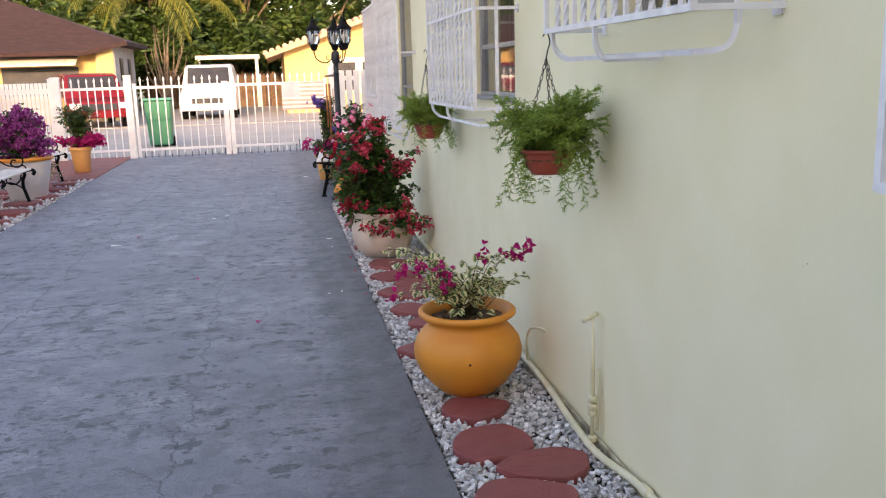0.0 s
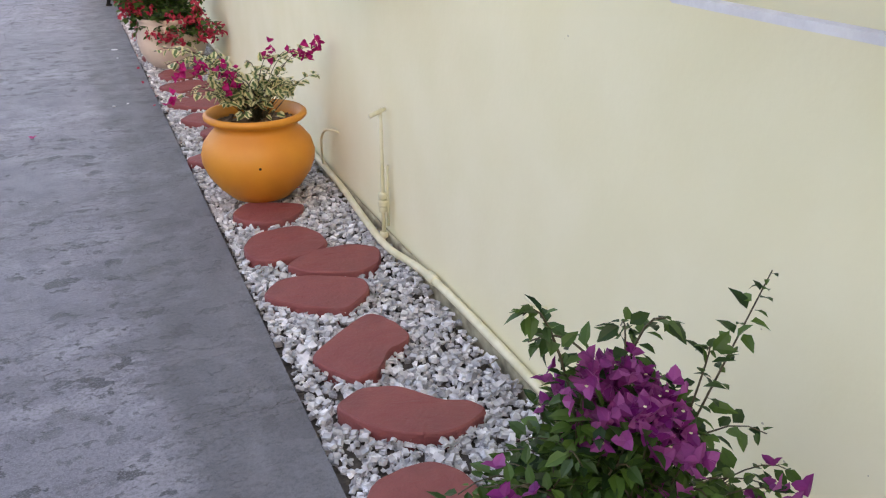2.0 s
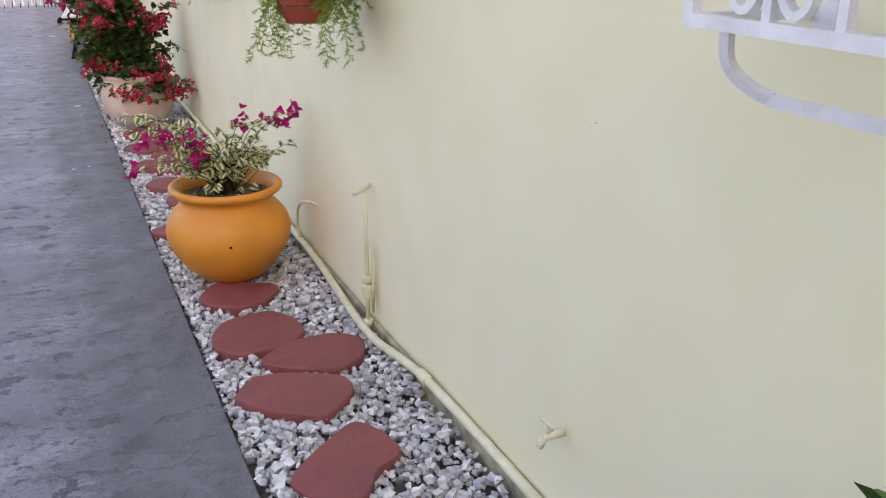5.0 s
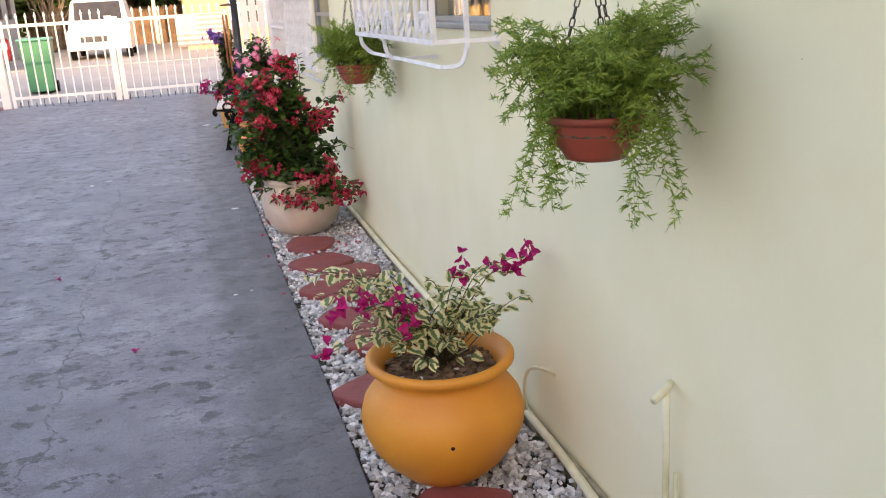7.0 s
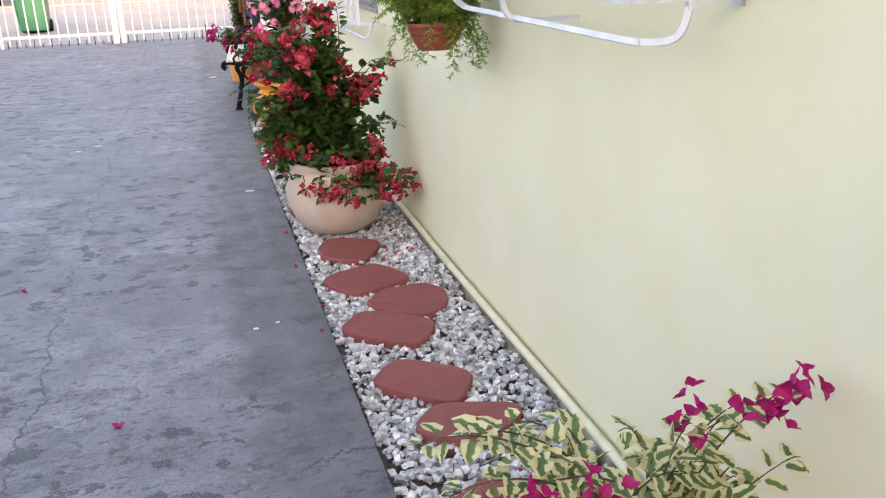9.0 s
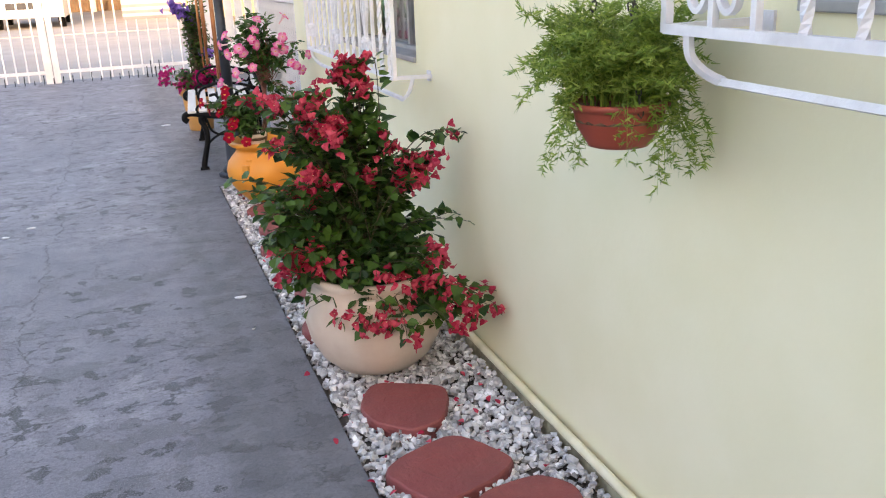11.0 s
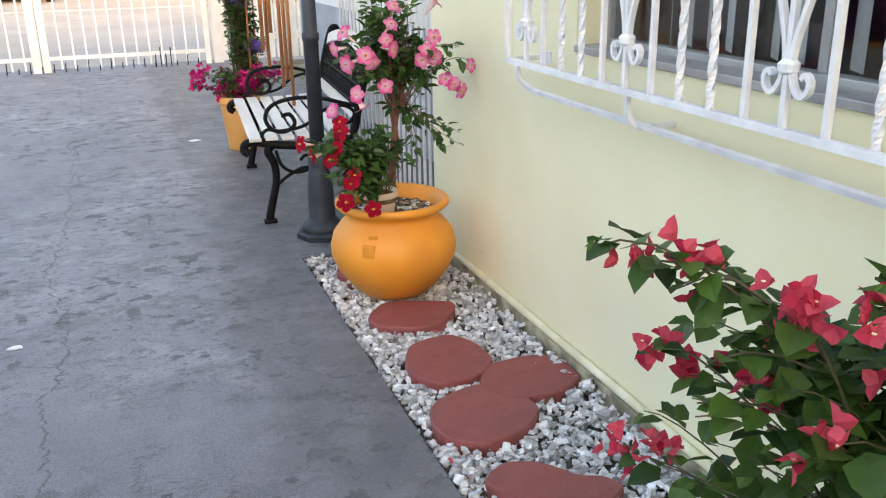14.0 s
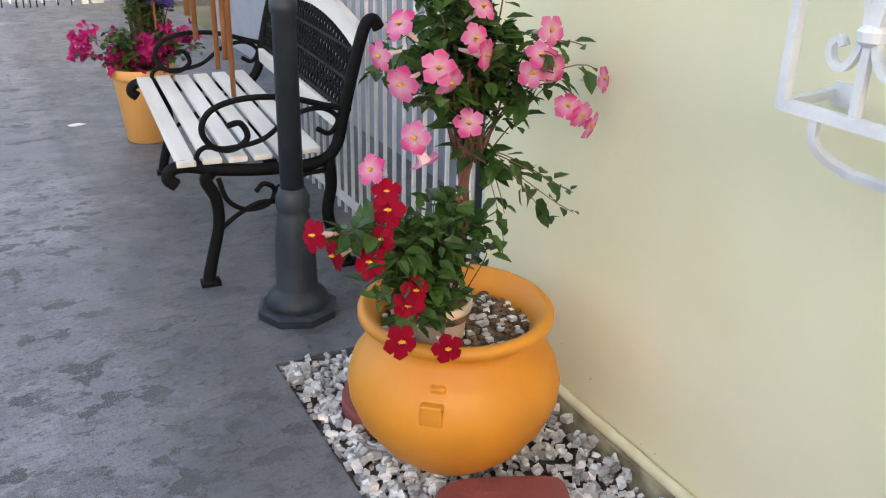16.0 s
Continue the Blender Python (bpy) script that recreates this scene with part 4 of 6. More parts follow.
def bush(name, base, lobes, twigs, leaf_mat, leaf, flower=None, seed=1, label="", stem=STEM, trunk=0.012, limit_x=1.155, leaf_from=0.22, density=26, drop=0.0, extra=(), category="potted plant", blooms=(2, 4)):
    """lobes: (x, y, z, rx, ry, rz, weight); flower: (mat, size, share, star) with bracts near the shoot tips; extra: long single shoots (tip, leaf factor)."""
    r = random.Random(seed)
    top = empty(name, label=label, category=category, group="flowering plants in pots")
    st, lv, fl = Geo(), Geo(), Geo()
    base = Vector(base)
    weights = [q[6] for q in lobes]
    shoots = []
    for _ in range(twigs):
        x, y, z, rx, ry, rz, _w = r.choices(lobes, weights)[0]
        d = Vector((r.gauss(0, 1), r.gauss(0, 1), r.gauss(0, 1))).normalized() * r.random() ** 0.45
        tip = Vector((x + d.x * rx, y + d.y * ry, z + d.z * rz))
        tip.x = min(tip.x, limit_x)
        shoots.append((tip, 1.0, r.random() < (flower[2] if flower else 0)))
    shoots += [(Vector(t), q, f) for t, q, f in extra]
    for tip, q, flowered in shoots:
        rise = max(0.06, (tip.z - base.z) * r.uniform(0.45, 0.8))
        side = Vector((r.gauss(0, 0.03), r.gauss(0, 0.03), 0))
        out = (tip - base)
        c1 = base + side + Vector((out.x * 0.12, out.y * 0.12, rise))
        c2 = tip - Vector((out.x * 0.3, out.y * 0.3, -abs(out.length) * 0.12 - drop)) + side
        stiff = q > 1.2
        if stiff:
            c1, c2 = base.lerp(tip, 0.33) + Vector((0, 0, 0.03)), base.lerp(tip, 0.7) + Vector((0, 0, 0.012))
        pts = bez(base + side * 0.5, c1, c2, tip, 12)
        length = sum((b - a).length for a, b in zip(pts, pts[1:]))
        r0 = min(trunk, 0.0012 + 0.0042 * length) * r.uniform(0.5, 1.0)
        st.tube(pts, [r0 * (1 - 0.85 * i / 11) + 0.0006 for i in range(12)], 5)
        nl = max(4, int(length * density * q))
        side_flip = 1
        for k in range(nl):
            t = leaf_from + (1 - leaf_from) * (k + r.random() * 0.7) / nl
            i = min(int(t * 11), 10)
            p = pts[i].lerp(pts[i + 1], t * 11 - i)
            ax = (pts[i + 1] - pts[i]).normalized()
            s = ax.cross(Vector((r.gauss(0, 0.35), r.gauss(0, 0.35), 1))).normalized() * side_flip
            side_flip = -side_flip
            d = (s * 0.9 + ax * 0.45 + Vector((r.gauss(0, 0.3), r.gauss(0, 0.3), r.gauss(-0.1, 0.3)))).normalized()
            L = r.uniform(*leaf[:2]) * (1.0 if t < 0.93 else 0.6)
            g_n = Vector((r.gauss(0, 0.4), r.gauss(0, 0.4), 1))
            pp = p + d * L * 0.22
            if pp.x < limit_x + 0.01:
                lv.leaf(pp, d, g_n, L, L * leaf[2], 0.22, r.uniform(0.02, 0.3) + (0.3 if stiff else 0.0))
        if flowered and flower:
            for k in range(r.randint(*blooms)):
                t = 1 - 0.09 * k * r.uniform(0.6, 1.2)
                p = pts[min(11, max(0, int(t * 11)))]
                bract_cluster(fl, p + Vector((r.gauss(0, 0.012), r.gauss(0, 0.012), 0.008)), rand_dir(r), r, flower[1], flower[0], flower[3])
    st.build("stems", stem, top, smooth=True)
    lv.build("leaves", leaf_mat, top)
    if fl.v:
        fl.build("blossoms", None, top)
    return top


# purple bougainvillea
def clustered(x, y, z, spread, n, leaves=0.7):
    """Flowering shoots that end close together round one place."""
    return [((x + rnd.gauss(0, spread), y + rnd.gauss(0, spread), z + rnd.gauss(0, spread * 0.8)), leaves, True) for _ in range(n)]


bush("bougainvillea_bush", (0.765, 1.185, 0.26), [(0.76, 1.18, 0.6, 0.17, 0.15, 0.12, 4), (0.58, 1.12, 0.53, 0.13, 0.14, 0.12, 4), (0.93, 1.12, 0.45, 0.1, 0.13, 0.12, 3), (0.70, 1.05, 0.45, 0.2, 0.08, 0.08, 4), (0.84, 1.05, 0.4, 0.16, 0.06, 0.06, 2)],
     300, LEAF, (0.022, 0.041, 0.6), (BRACT_PURPLE, 0.021, 0.015, STAR), 21, "purple flowering bougainvillea in a white clay pot", density=60,
     extra=[((1.0, 1.17, 0.85), 1.3, False), ((0.595, 1.17, 0.86), 1.1, False), ((0.62, 1.2, 0.8), 1.0, False), ((0.338, 1.1, 0.575), 0.9, False), ((0.4, 1.1, 0.55), 1.0, False), ((0.41, 1.14, 0.6), 0.9, False),
            ((0.76, 1.19, 0.80), 0.9, False), ((0.85, 1.19, 0.78), 0.9, False), ((0.9, 1.17, 0.74), 0.9, False), ((1.03, 1.1, 0.535), 0.9, False), ((1.02, 1.13, 0.49), 0.9, False), ((1.0, 1.1, 0.32), 0.8, False), ((0.97, 1.1, 0.62), 0.8, False)]
     + clustered(0.72, 1.12, 0.68, 0.045, 11) + clustered(0.80, 1.12, 0.66, 0.04, 6) + clustered(0.51, 1.1, 0.63, 0.03, 2) + clustered(0.585, 1.08, 0.45, 0.035, 3)
     + clustered(0.83, 1.08, 0.43, 0.03, 2) + clustered(0.78, 1.09, 0.57, 0.03, 2) + clustered(0.91, 1.09, 0.46, 0.03, 2) + clustered(0.99, 1.1, 0.3, 0.01, 1) + clustered(0.53, 1.08, 0.52, 0.03, 2), blooms=(1, 2))
# variegated bougainvillea
bush("bougainvillea_bush", (0.81, 4.14, 0.35), [(0.79, 4.14, 0.47, 0.16, 0.14, 0.05, 3), (0.64, 4.1, 0.51, 0.15, 0.12, 0.04, 4), (0.93, 4.14, 0.52, 0.12, 0.12, 0.06, 3)],
     52, LEAF_VAR, (0.03, 0.05, 0.92), (BRACT_MAGENTA, 0.024, 0.0, None), 22, "variegated cream and green bougainvillea with few magenta flowers", density=30, trunk=0.007, leaf_from=0.42, blooms=(1, 1),
     extra=[((x, y, z - 0.03), q, f) for (x, y, z), q, f in [((0.540, 4.020, 0.630), 0.5, True), ((0.590, 4.020, 0.653), 0.5, True), ((0.655, 4.020, 0.630), 0.5, True), ((0.708, 4.020, 0.611), 0.5, True), ((0.687, 4.020, 0.563), 0.5, True),
            ((0.895, 4.140, 0.670), 0.7, True), ((1.024, 4.140, 0.686), 0.7, True), ((1.052, 4.140, 0.648), 0.7, True), ((1.084, 4.140, 0.690), 0.7, True), ((0.466, 3.980, 0.555), 0.6, True),
            ((0.411, 4.120, 0.733), 1, False), ((0.443, 4.050, 0.687), 1, False), ((0.492, 4.150, 0.710), 1, False), ((0.573, 4.200, 0.684), 1, False), ((0.667, 4.200, 0.678), 1, False),
            ((0.510, 4.100, 0.694), 1, False), ((0.547, 4.050, 0.664), 1, False), ((0.790, 4.200, 0.641), 1, False), ((0.830, 4.150, 0.604), 1, False), ((0.971, 4.150, 0.666), 1, False),
            ((1.104, 4.120, 0.575), 1, False), ((0.986, 4.100, 0.531), 1, False), ((0.922, 4.100, 0.425), 1, False), ((0.655, 4.000, 0.513), 1, False), ((0.737, 3.980, 0.467), 1, False)]])
# red bougainvillea
bush("bougainvillea_bush", (0.80, 7.42, 0.33), [(0.72, 7.46, 0.74, 0.2, 0.18, 0.16, 3), (0.76, 7.48, 0.9, 0.17, 0.14, 0.1, 2.4), (0.60, 7.42, 0.5, 0.22, 0.2, 0.12, 3), (0.92, 7.4, 0.5, 0.2, 0.2, 0.12, 5), (0.80, 7.2, 0.42, 0.28, 0.1, 0.1, 5),
      (0.84, 7.15, 0.28, 0.26, 0.07, 0.1, 9), (0.52, 7.4, 0.36, 0.12, 0.2, 0.1, 2), (0.46, 7.33, 0.66, 0.1, 0.1, 0.09, 2.5), (0.44, 7.3, 0.52, 0.07, 0.08, 0.1, 1.5), (0.66, 7.68, 0.55, 0.2, 0.18, 0.13, 2), (0.56, 7.62, 0.84, 0.12, 0.14, 0.08, 1.5), (0.98, 7.5, 0.72, 0.1, 0.13, 0.1, 1.5)],
     250, LEAF, (0.036, 0.064, 0.84), (BRACT_RED, 0.0225, 0.02, STAR), 23, "red flowering bougainvillea bush in a cream clay pot", density=34, trunk=0.012, blooms=(1, 2),
     extra=[((0.40, 7.76, 0.98), 1, False), ((0.44, 7.72, 0.96), 1, True), ((0.5, 7.7, 0.93), 1, False), ((0.31, 7.5, 0.72), 1, False), ((0.40, 7.45, 0.69), 1, False), ((1.1, 7.3, 0.86), 0.8, True), ((1.13, 7.26, 0.86), 0.8, False), ((1.12, 6.98, 0.3), 0.9, True), ((1.1, 6.93, 0.34), 0.9, False), ((1.13, 7.22, 0.55), 0.9, False), ((1.1, 7.25, 0.57), 0.9, False), ((1.08, 7.05, 0.25), 0.9, True),
            ((0.58, 7.86, 0.76), 0.9, True), ((0.62, 7.82, 0.72), 0.9, True), ((0.56, 7.9, 0.55), 0.9, True), ((0.64, 7.92, 0.5), 0.8, False), ((0.6, 7.9, 0.62), 0.8, False)]
     + clustered(0.79, 7.46, 1.07, 0.03, 9, 0.8) + clustered(0.60, 7.4, 1.0, 0.03, 6, 0.9) + clustered(0.66, 7.38, 0.88, 0.033, 11) + clustered(0.60, 7.36, 0.7, 0.032, 8) + clustered(0.50, 7.5, 0.95, 0.012, 1)
     + clustered(0.97, 7.3, 0.75, 0.035, 10, 0.9) + clustered(0.86, 7.4, 0.85, 0.02, 2, 0.9) + clustered(0.46, 7.3, 0.47, 0.035, 8, 0.9) + clustered(0.56, 7.28, 0.42, 0.04, 3, 0.9) + clustered(0.5, 7.45, 0.85, 0.012, 1)
     + clustered(0.98, 7.16, 0.42, 0.04, 7, 0.9) + clustered(1.02, 7.08, 0.28, 0.05, 7, 0.9) + clustered(0.72, 7.13, 0.28, 0.05, 5, 0.9) + clustered(0.88, 7.15, 0.36, 0.02, 2, 0.9))


def trumpet(g, p, ax, size, mat, tube_mat, r):
    """A five-petalled trumpet flower that faces along ax."""
    ax = Vector(ax).normalized()
    u = ax.orthogonal().normalized()
    w = ax.cross(u)
    a0 = r.uniform(0, 6.28)
    g.tube([p - ax * size * 0.95, p - ax * size * 0.5, p], [size * 0.05, size * 0.09, size * 0.2], 7, m=tube_mat, cap=False)
    for k in range(5):
        a = a0 + k * 1.2566
        o = u * math.cos(a) + w * math.sin(a)
        g.leaf(p + o * size * 0.04, o + ax * r.uniform(0.02, 0.2), ax, size * 0.5, size * 0.46, 0.1, 0.2, m=mat, shape=(0.25, 0.78, 0.74, 0.98))
    g.lathe([(size * 0.03, -0.002), (size * 0.12, 0.001), (size * 0.02, 0.004)], 6, tuple(p + ax * 0.004), m=YELLOW)


def mandevilla(base, lobes, twigs, flowers, seed, label, petal, tube_mat, stem, trunk, density, trunk_pts=None, leaf_from=0.3, extra=()):
    top = bush("mandevilla_plant", base, lobes, twigs, LEAF_DARK, (0.036, 0.06, 0.6), None, seed, label, stem, trunk, density=density, leaf_from=leaf_from, extra=extra)
    r = random.Random(seed + 1)
    g = Geo()
    for p, ax in flowers:
        trumpet(g, Vector(p) + Vector((0.02, 0, 0)), Vector(ax) + Vector((r.gauss(0, 0.2), r.gauss(0, 0.2), r.gauss(0, 0.2))), r.uniform(0.058, 0.072), petal, tube_mat, r)
    g.build("blossoms", None, top)
    if trunk_pts:
        t = Geo()
        for k in range(7):
            t.tube(smooth_line([(x + 0.016 * math.cos(k * 0.9 + z * 16), y + 0.016 * math.sin(k * 0.9 + z * 16), z) for x, y, z in trunk_pts], 5), 0.0055, 6)
        t.build("trunk", STEM_RED, top, smooth=True)
    return top


pink = [((0.612, 9.93, 1.07), (-0.7, -0.3, 0.6)), ((0.58, 9.95, 1.01), (-0.9, -0.3, 0.1)), ((0.62, 9.94, 0.955), (-0.8, -0.4, -0.2)), ((0.69, 9.92, 0.985), (-0.2, -0.95, 0.2)), ((0.715, 9.92, 0.955), (0.3, -0.8, -0.4)),
        ((0.775, 9.93, 1.035), (-0.1, -0.9, 0.3)), ((0.80, 9.93, 1.0), (0.1, -0.95, 0.1)), ((0.76, 9.92, 0.87), (-0.1, -1, 0.1)), ((0.93, 9.93, 0.99), (-0.1, -0.9, 0.3)), ((0.91, 9.93, 0.955), (-0.3, -0.9, 0.0)), ((0.96, 9.93, 0.965), (0.2, -0.9, 0.0)),
        ((0.965, 9.95, 1.035), (0.2, -0.8, 0.5)), ((1.0, 9.92, 0.88), (0.0, -0.95, 0.2)), ((1.03, 9.91, 0.86), (0.1, -0.95, 0.1)), ((1.065, 9.92, 0.83), (0.3, -0.8, -0.2)), ((1.12, 9.96, 0.92), (0.2, -0.9, 0.3)), ((0.80, 9.95, 1.09), (0.1, -0.8, 0.5)),
        ((0.83, 10.0, 1.15), (0, -0.6, 0.8)), ((1.0, 10.02, 1.16), (0.3, -0.6, 0.6)), ((0.68, 9.95, 0.79), (-0.2, -0.6, -0.8)), ((0.56, 9.95, 0.79), (-0.8, -0.5, 0.3)), ((0.66, 9.96, 0.84), (-0.7, -0.5, -0.1))]
mandevilla((0.868, 10.07, 0.74), [(0.72, 10.03, 0.97, 0.13, 0.13, 0.12, 3), (0.94, 10.03, 0.96, 0.15, 0.13, 0.12, 3.5), (0.85, 10.08, 1.08, 0.16, 0.16, 0.1, 3), (0.86, 10.05, 0.8, 0.1, 0.1, 0.09, 1.2)],
           62, pink, 31, "pink flowering mandevilla on a twisted trunk in an orange pot", PETAL_PINK, PALE, STEM_RED, 0.003, 46, [(0.825, 10.05, 0.33), (0.83, 10.06, 0.45), (0.855, 10.07, 0.6), (0.86, 10.07, 0.76), (0.88, 10.08, 0.9), (0.87, 10.08, 1.0)], 0.25,
           [((1.08, 9.95, 0.62), 0.9, False), ((1.06, 9.94, 0.68), 0.9, False), ((1.03, 9.96, 0.60), 0.9, False), ((1.09, 9.97, 0.66), 0.8, False), ((0.93, 10.0, 0.55), 0.9, False), ((0.92, 9.99, 0.63), 0.9, False), ((0.94, 10.02, 0.72), 0.9, False), ((1.13, 9.98, 0.94), 0.9, False), ((1.1, 9.98, 0.99), 0.9, False)])
red = [((0.43, 9.93, 0.68), (-0.9, -0.3, 0.2)), ((0.47, 9.93, 0.63), (-0.9, -0.4, -0.1)), ((0.575, 9.9, 0.72), (-0.5, -0.5, 0.7)), ((0.53, 9.89, 0.62), (-0.8, -0.6, 0.1)), ((0.56, 9.9, 0.66), (-0.6, -0.7, 0.2)), ((0.605, 9.84, 0.565), (0, -0.95, 0.3)), ((0.59, 9.84, 0.535), (-0.2, -0.9, 0.2)),
       ((0.56, 9.81, 0.475), (-0.1, -0.95, 0.2)), ((0.66, 9.80, 0.44), (0.1, -0.95, 0.3)), ((0.58, 9.92, 0.75), (-0.3, -0.6, 0.7))]
mandevilla((0.75, 9.98, 0.42), [(0.62, 9.9, 0.58, 0.11, 0.1, 0.1, 3), (0.73, 9.96, 0.62, 0.12, 0.11, 0.1, 3), (0.65, 9.85, 0.5, 0.1, 0.05, 0.05, 2), (0.5, 9.93, 0.66, 0.05, 0.04, 0.04, 0.6)], 62, red, 32,
           "red flowering mandevilla in a small pot inside the orange pot", PETAL_RED, PALE, STEM, 0.003, 44, leaf_from=0.35)

# potted plants by the gate
bush("bougainvillea_bush", (0.665, 13.09, 0.34), [(0.55, 13.0, 0.5, 0.22, 0.2, 0.1, 3), (0.82, 13.0, 0.5, 0.16, 0.18, 0.1, 2)], 90, LEAF, (0.03, 0.05, 0.75), (BRACT_MAGENTA, 0.028, 0.2, None), 41, "dark red flowering low shrub in a light orange pot", density=26)
vine = bush("climbing_vine", (0.7, 13.12, 0.34), [(0.74, 13.1, 0.75, 0.15, 0.15, 0.2, 3), (0.72, 13.1, 1.05, 0.16, 0.15, 0.16, 3)], 130, LEAF, (0.03, 0.05, 0.7), (PETAL_LILAC, 0.036, 0.06, None), 42, "green climbing vine with lilac flowers on thin stakes", density=26,
            extra=[((0.5, 13.0, 1.12), 0.5, True), ((0.6, 13.0, 1.1), 0.5, True)])
g = Geo()
for x, y in ((0.74, 13.02), (0.72, 13.2), (0.8, 13.12)):
    g.tube([(x, y, 0.33), (x + 0.01, y, 1.3)], 0.006, 6)
g.build("stake", CHIME, vine)
bush("bougainvillea_bush", (-3.32, 12.62, 0.46), [(-3.35, 12.6, 0.95, 0.36, 0.34, 0.28, 4), (-3.55, 12.5, 0.75, 0.3, 0.3, 0.25, 2), (-3.12, 12.5, 0.75, 0.24, 0.28, 0.2, 2)], 260, LEAF, (0.035, 0.06, 0.7), (BRACT_PURPLE, 0.034, 0.5, None), 43,
     "large purple flowering bougainvillea in a white pot", density=20, trunk=0.014, limit_x=5)
bush("bougainvillea_bush", (-3.28, 15.8, 0.40), [(-3.3, 15.8, 0.95, 0.38, 0.34, 0.2, 3), (-3.2, 15.7, 0.7, 0.3, 0.2, 0.1, 1)], 150, LEAF, (0.04, 0.065, 0.75), None, 44, "leafy shrub in a light orange pot", density=20, limit_x=5)
bush("bougainvillea_bush", (-3.28, 15.8, 0.40), [(-3.42, 15.7, 0.53, 0.3, 0.16, 0.08, 2), (-3.02, 15.7, 0.53, 0.22, 0.16, 0.08, 2)], 60, LEAF, (0.03, 0.05, 0.75), (BRACT_MAGENTA, 0.036, 0.6, None), 45, "magenta flowering low shrub in a light orange pot", density=18, limit_x=5)
bush("low_shrub", (-3.5, 13.9, 0.0), [(-3.5, 13.8, 0.22, 0.42, 0.3, 0.18, 1)], 130, LEAF_VAR, (0.03, 0.05, 0.5), None, 46, "low dark variegated shrub in the gravel strip", density=20, limit_x=5, leaf_from=0.1, category="shrub")


def hanging_fern(cx, cy, rim_z, radius, hook, seed, fronds, spread, hang):
    """A plastic bowl on three chains with an asparagus fern that spills over its rim."""
    top = empty("hanging_planter", label="terracotta hanging bowl with a trailing asparagus fern", category="hanging plant", group="hanging ferns")
    h = radius * 0.92
    prof = [(0.5, -1.0), (0.62, -0.99), (0.66, -0.9), (0.86, -0.55), (0.93, -0.22), (0.94, -0.16), (1.0, -0.15), (1.02, -0.1), (1.02, -0.01), (0.98, 0.0), (0.92, -0.03), (0.9, -0.12)]
    Geo().lathe([(a * radius, b * h) for a, b in prof], 40, (cx, cy, rim_z)).build("bowl", POT_TERRA, top, smooth=True)
    Geo().lathe([(radius * 0.9, -0.04), (radius * 0.9, -0.022), (0.01, -0.012)], 20, (cx, cy, rim_z)).build("soil", SOIL, top)
    c = Geo()
    hx, hy, hz = hook
    for k in range(3):
        a = 2.1 * k + 0.4
        a0 = Vector((cx + math.cos(a) * radius, cy + math.sin(a) * radius, rim_z - 0.02))
        b0 = Vector((hx, hy, hz - 0.09))
        n = int((b0 - a0).length / 0.019)
        for i in range(n):
            p = a0.lerp(b0, (i + 0.5) / n)
            d = (b0 - a0).normalized()
            s = d.orthogonal().normalized() if i % 2 else d.cross(d.orthogonal()).normalized()
            ring = [p + d * (0.0125 * math.cos(q * 1.0472)) + s * (0.0055 * math.sin(q * 1.0472)) for q in range(7)]
            c.tube(ring, 0.0016, 4, cap=False)
    c.tube(smooth_line([(hx, hy, hz - 0.09), (hx + 0.006, hy, hz - 0.06), (hx + 0.014, hy, hz - 0.03), (hx + 0.002, hy, hz + 0.004), (hx - 0.012, hy, hz - 0.012)], 5), 0.0025, 6)
    c.build("chain", CHAIN, top)
    r = random.Random(seed)
    st, nd = Geo(), Geo()
    for f in range(fronds):
        a = r.uniform(0, 6.283)
        out = radius * r.uniform(0.9, spread)
        lift = r.uniform(0.04, 0.17)
        side = abs(math.sin(a + radians(125)))
        drop = r.uniform(0.02, hang) if (side > 0.6 and r.random() < 0.42) or f % 37 == 5 else r.uniform(-0.16, 0.02)
        p0 = Vector((cx + math.cos(a) * radius * r.uniform(0.1, 0.8), cy + math.sin(a) * radius * r.uniform(0.1, 0.8), rim_z - 0.015))
        tip = Vector((cx + math.cos(a) * out, cy + math.sin(a) * out, rim_z + lift * 0.4 - drop))
        if tip.x > 1.15:
            tip.x = 1.15 - r.random() * 0.03
        rim_p = Vector((cx + math.cos(a) * radius * 1.1, cy + math.sin(a) * radius * 1.1, rim_z + lift))
        pts = bez(p0, p0 + Vector((0, 0, lift)), rim_p, tip, 16)
        pts = [Vector((min(q.x, 1.16), q.y, q.z)) for q in pts]
        st.tube(pts, [0.0016 - 0.0001 * i * 0.8 for i in range(16)], 4)
        total = sum((v - u).length for u, v in zip(pts, pts[1:]))
        nb = int(total / 0.007)
        for k in range(nb):
            t = 0.18 + 0.82 * k / nb
            i = min(int(t * 15), 14)
            p = pts[i].lerp(pts[i + 1], t * 15 - i)
            ax = (pts[i + 1] - pts[i]).normalized()
            s = ax.cross(Vector((0, 0, 1)))
            s = (s.normalized() if s.length > 0.05 else Vector((1, 0, 0))) * (1 if k % 2 else -1)
            bl = r.uniform(0.022, 0.044) * (1.15 - t * 0.55)
            bd = (s + ax * 0.6 + Vector((r.gauss(0, 0.3), r.gauss(0, 0.3), r.gauss(0, 0.35)))).normalized()
            for q in range(8):
                o = p + bd * (bl * q / 6)
                nd_d = (bd * 0.7 + Vector((r.gauss(0, 0.7), r.gauss(0, 0.7), r.gauss(0, 0.7)))).normalized()
                ln = r.uniform(0.012, 0.023)
                w = nd_d.orthogonal().normalized() * 0.0023
                nd.add([o - w, o + w, o + nd_d * ln], [(0, 1, 2)], [(0, 0)] * 3)
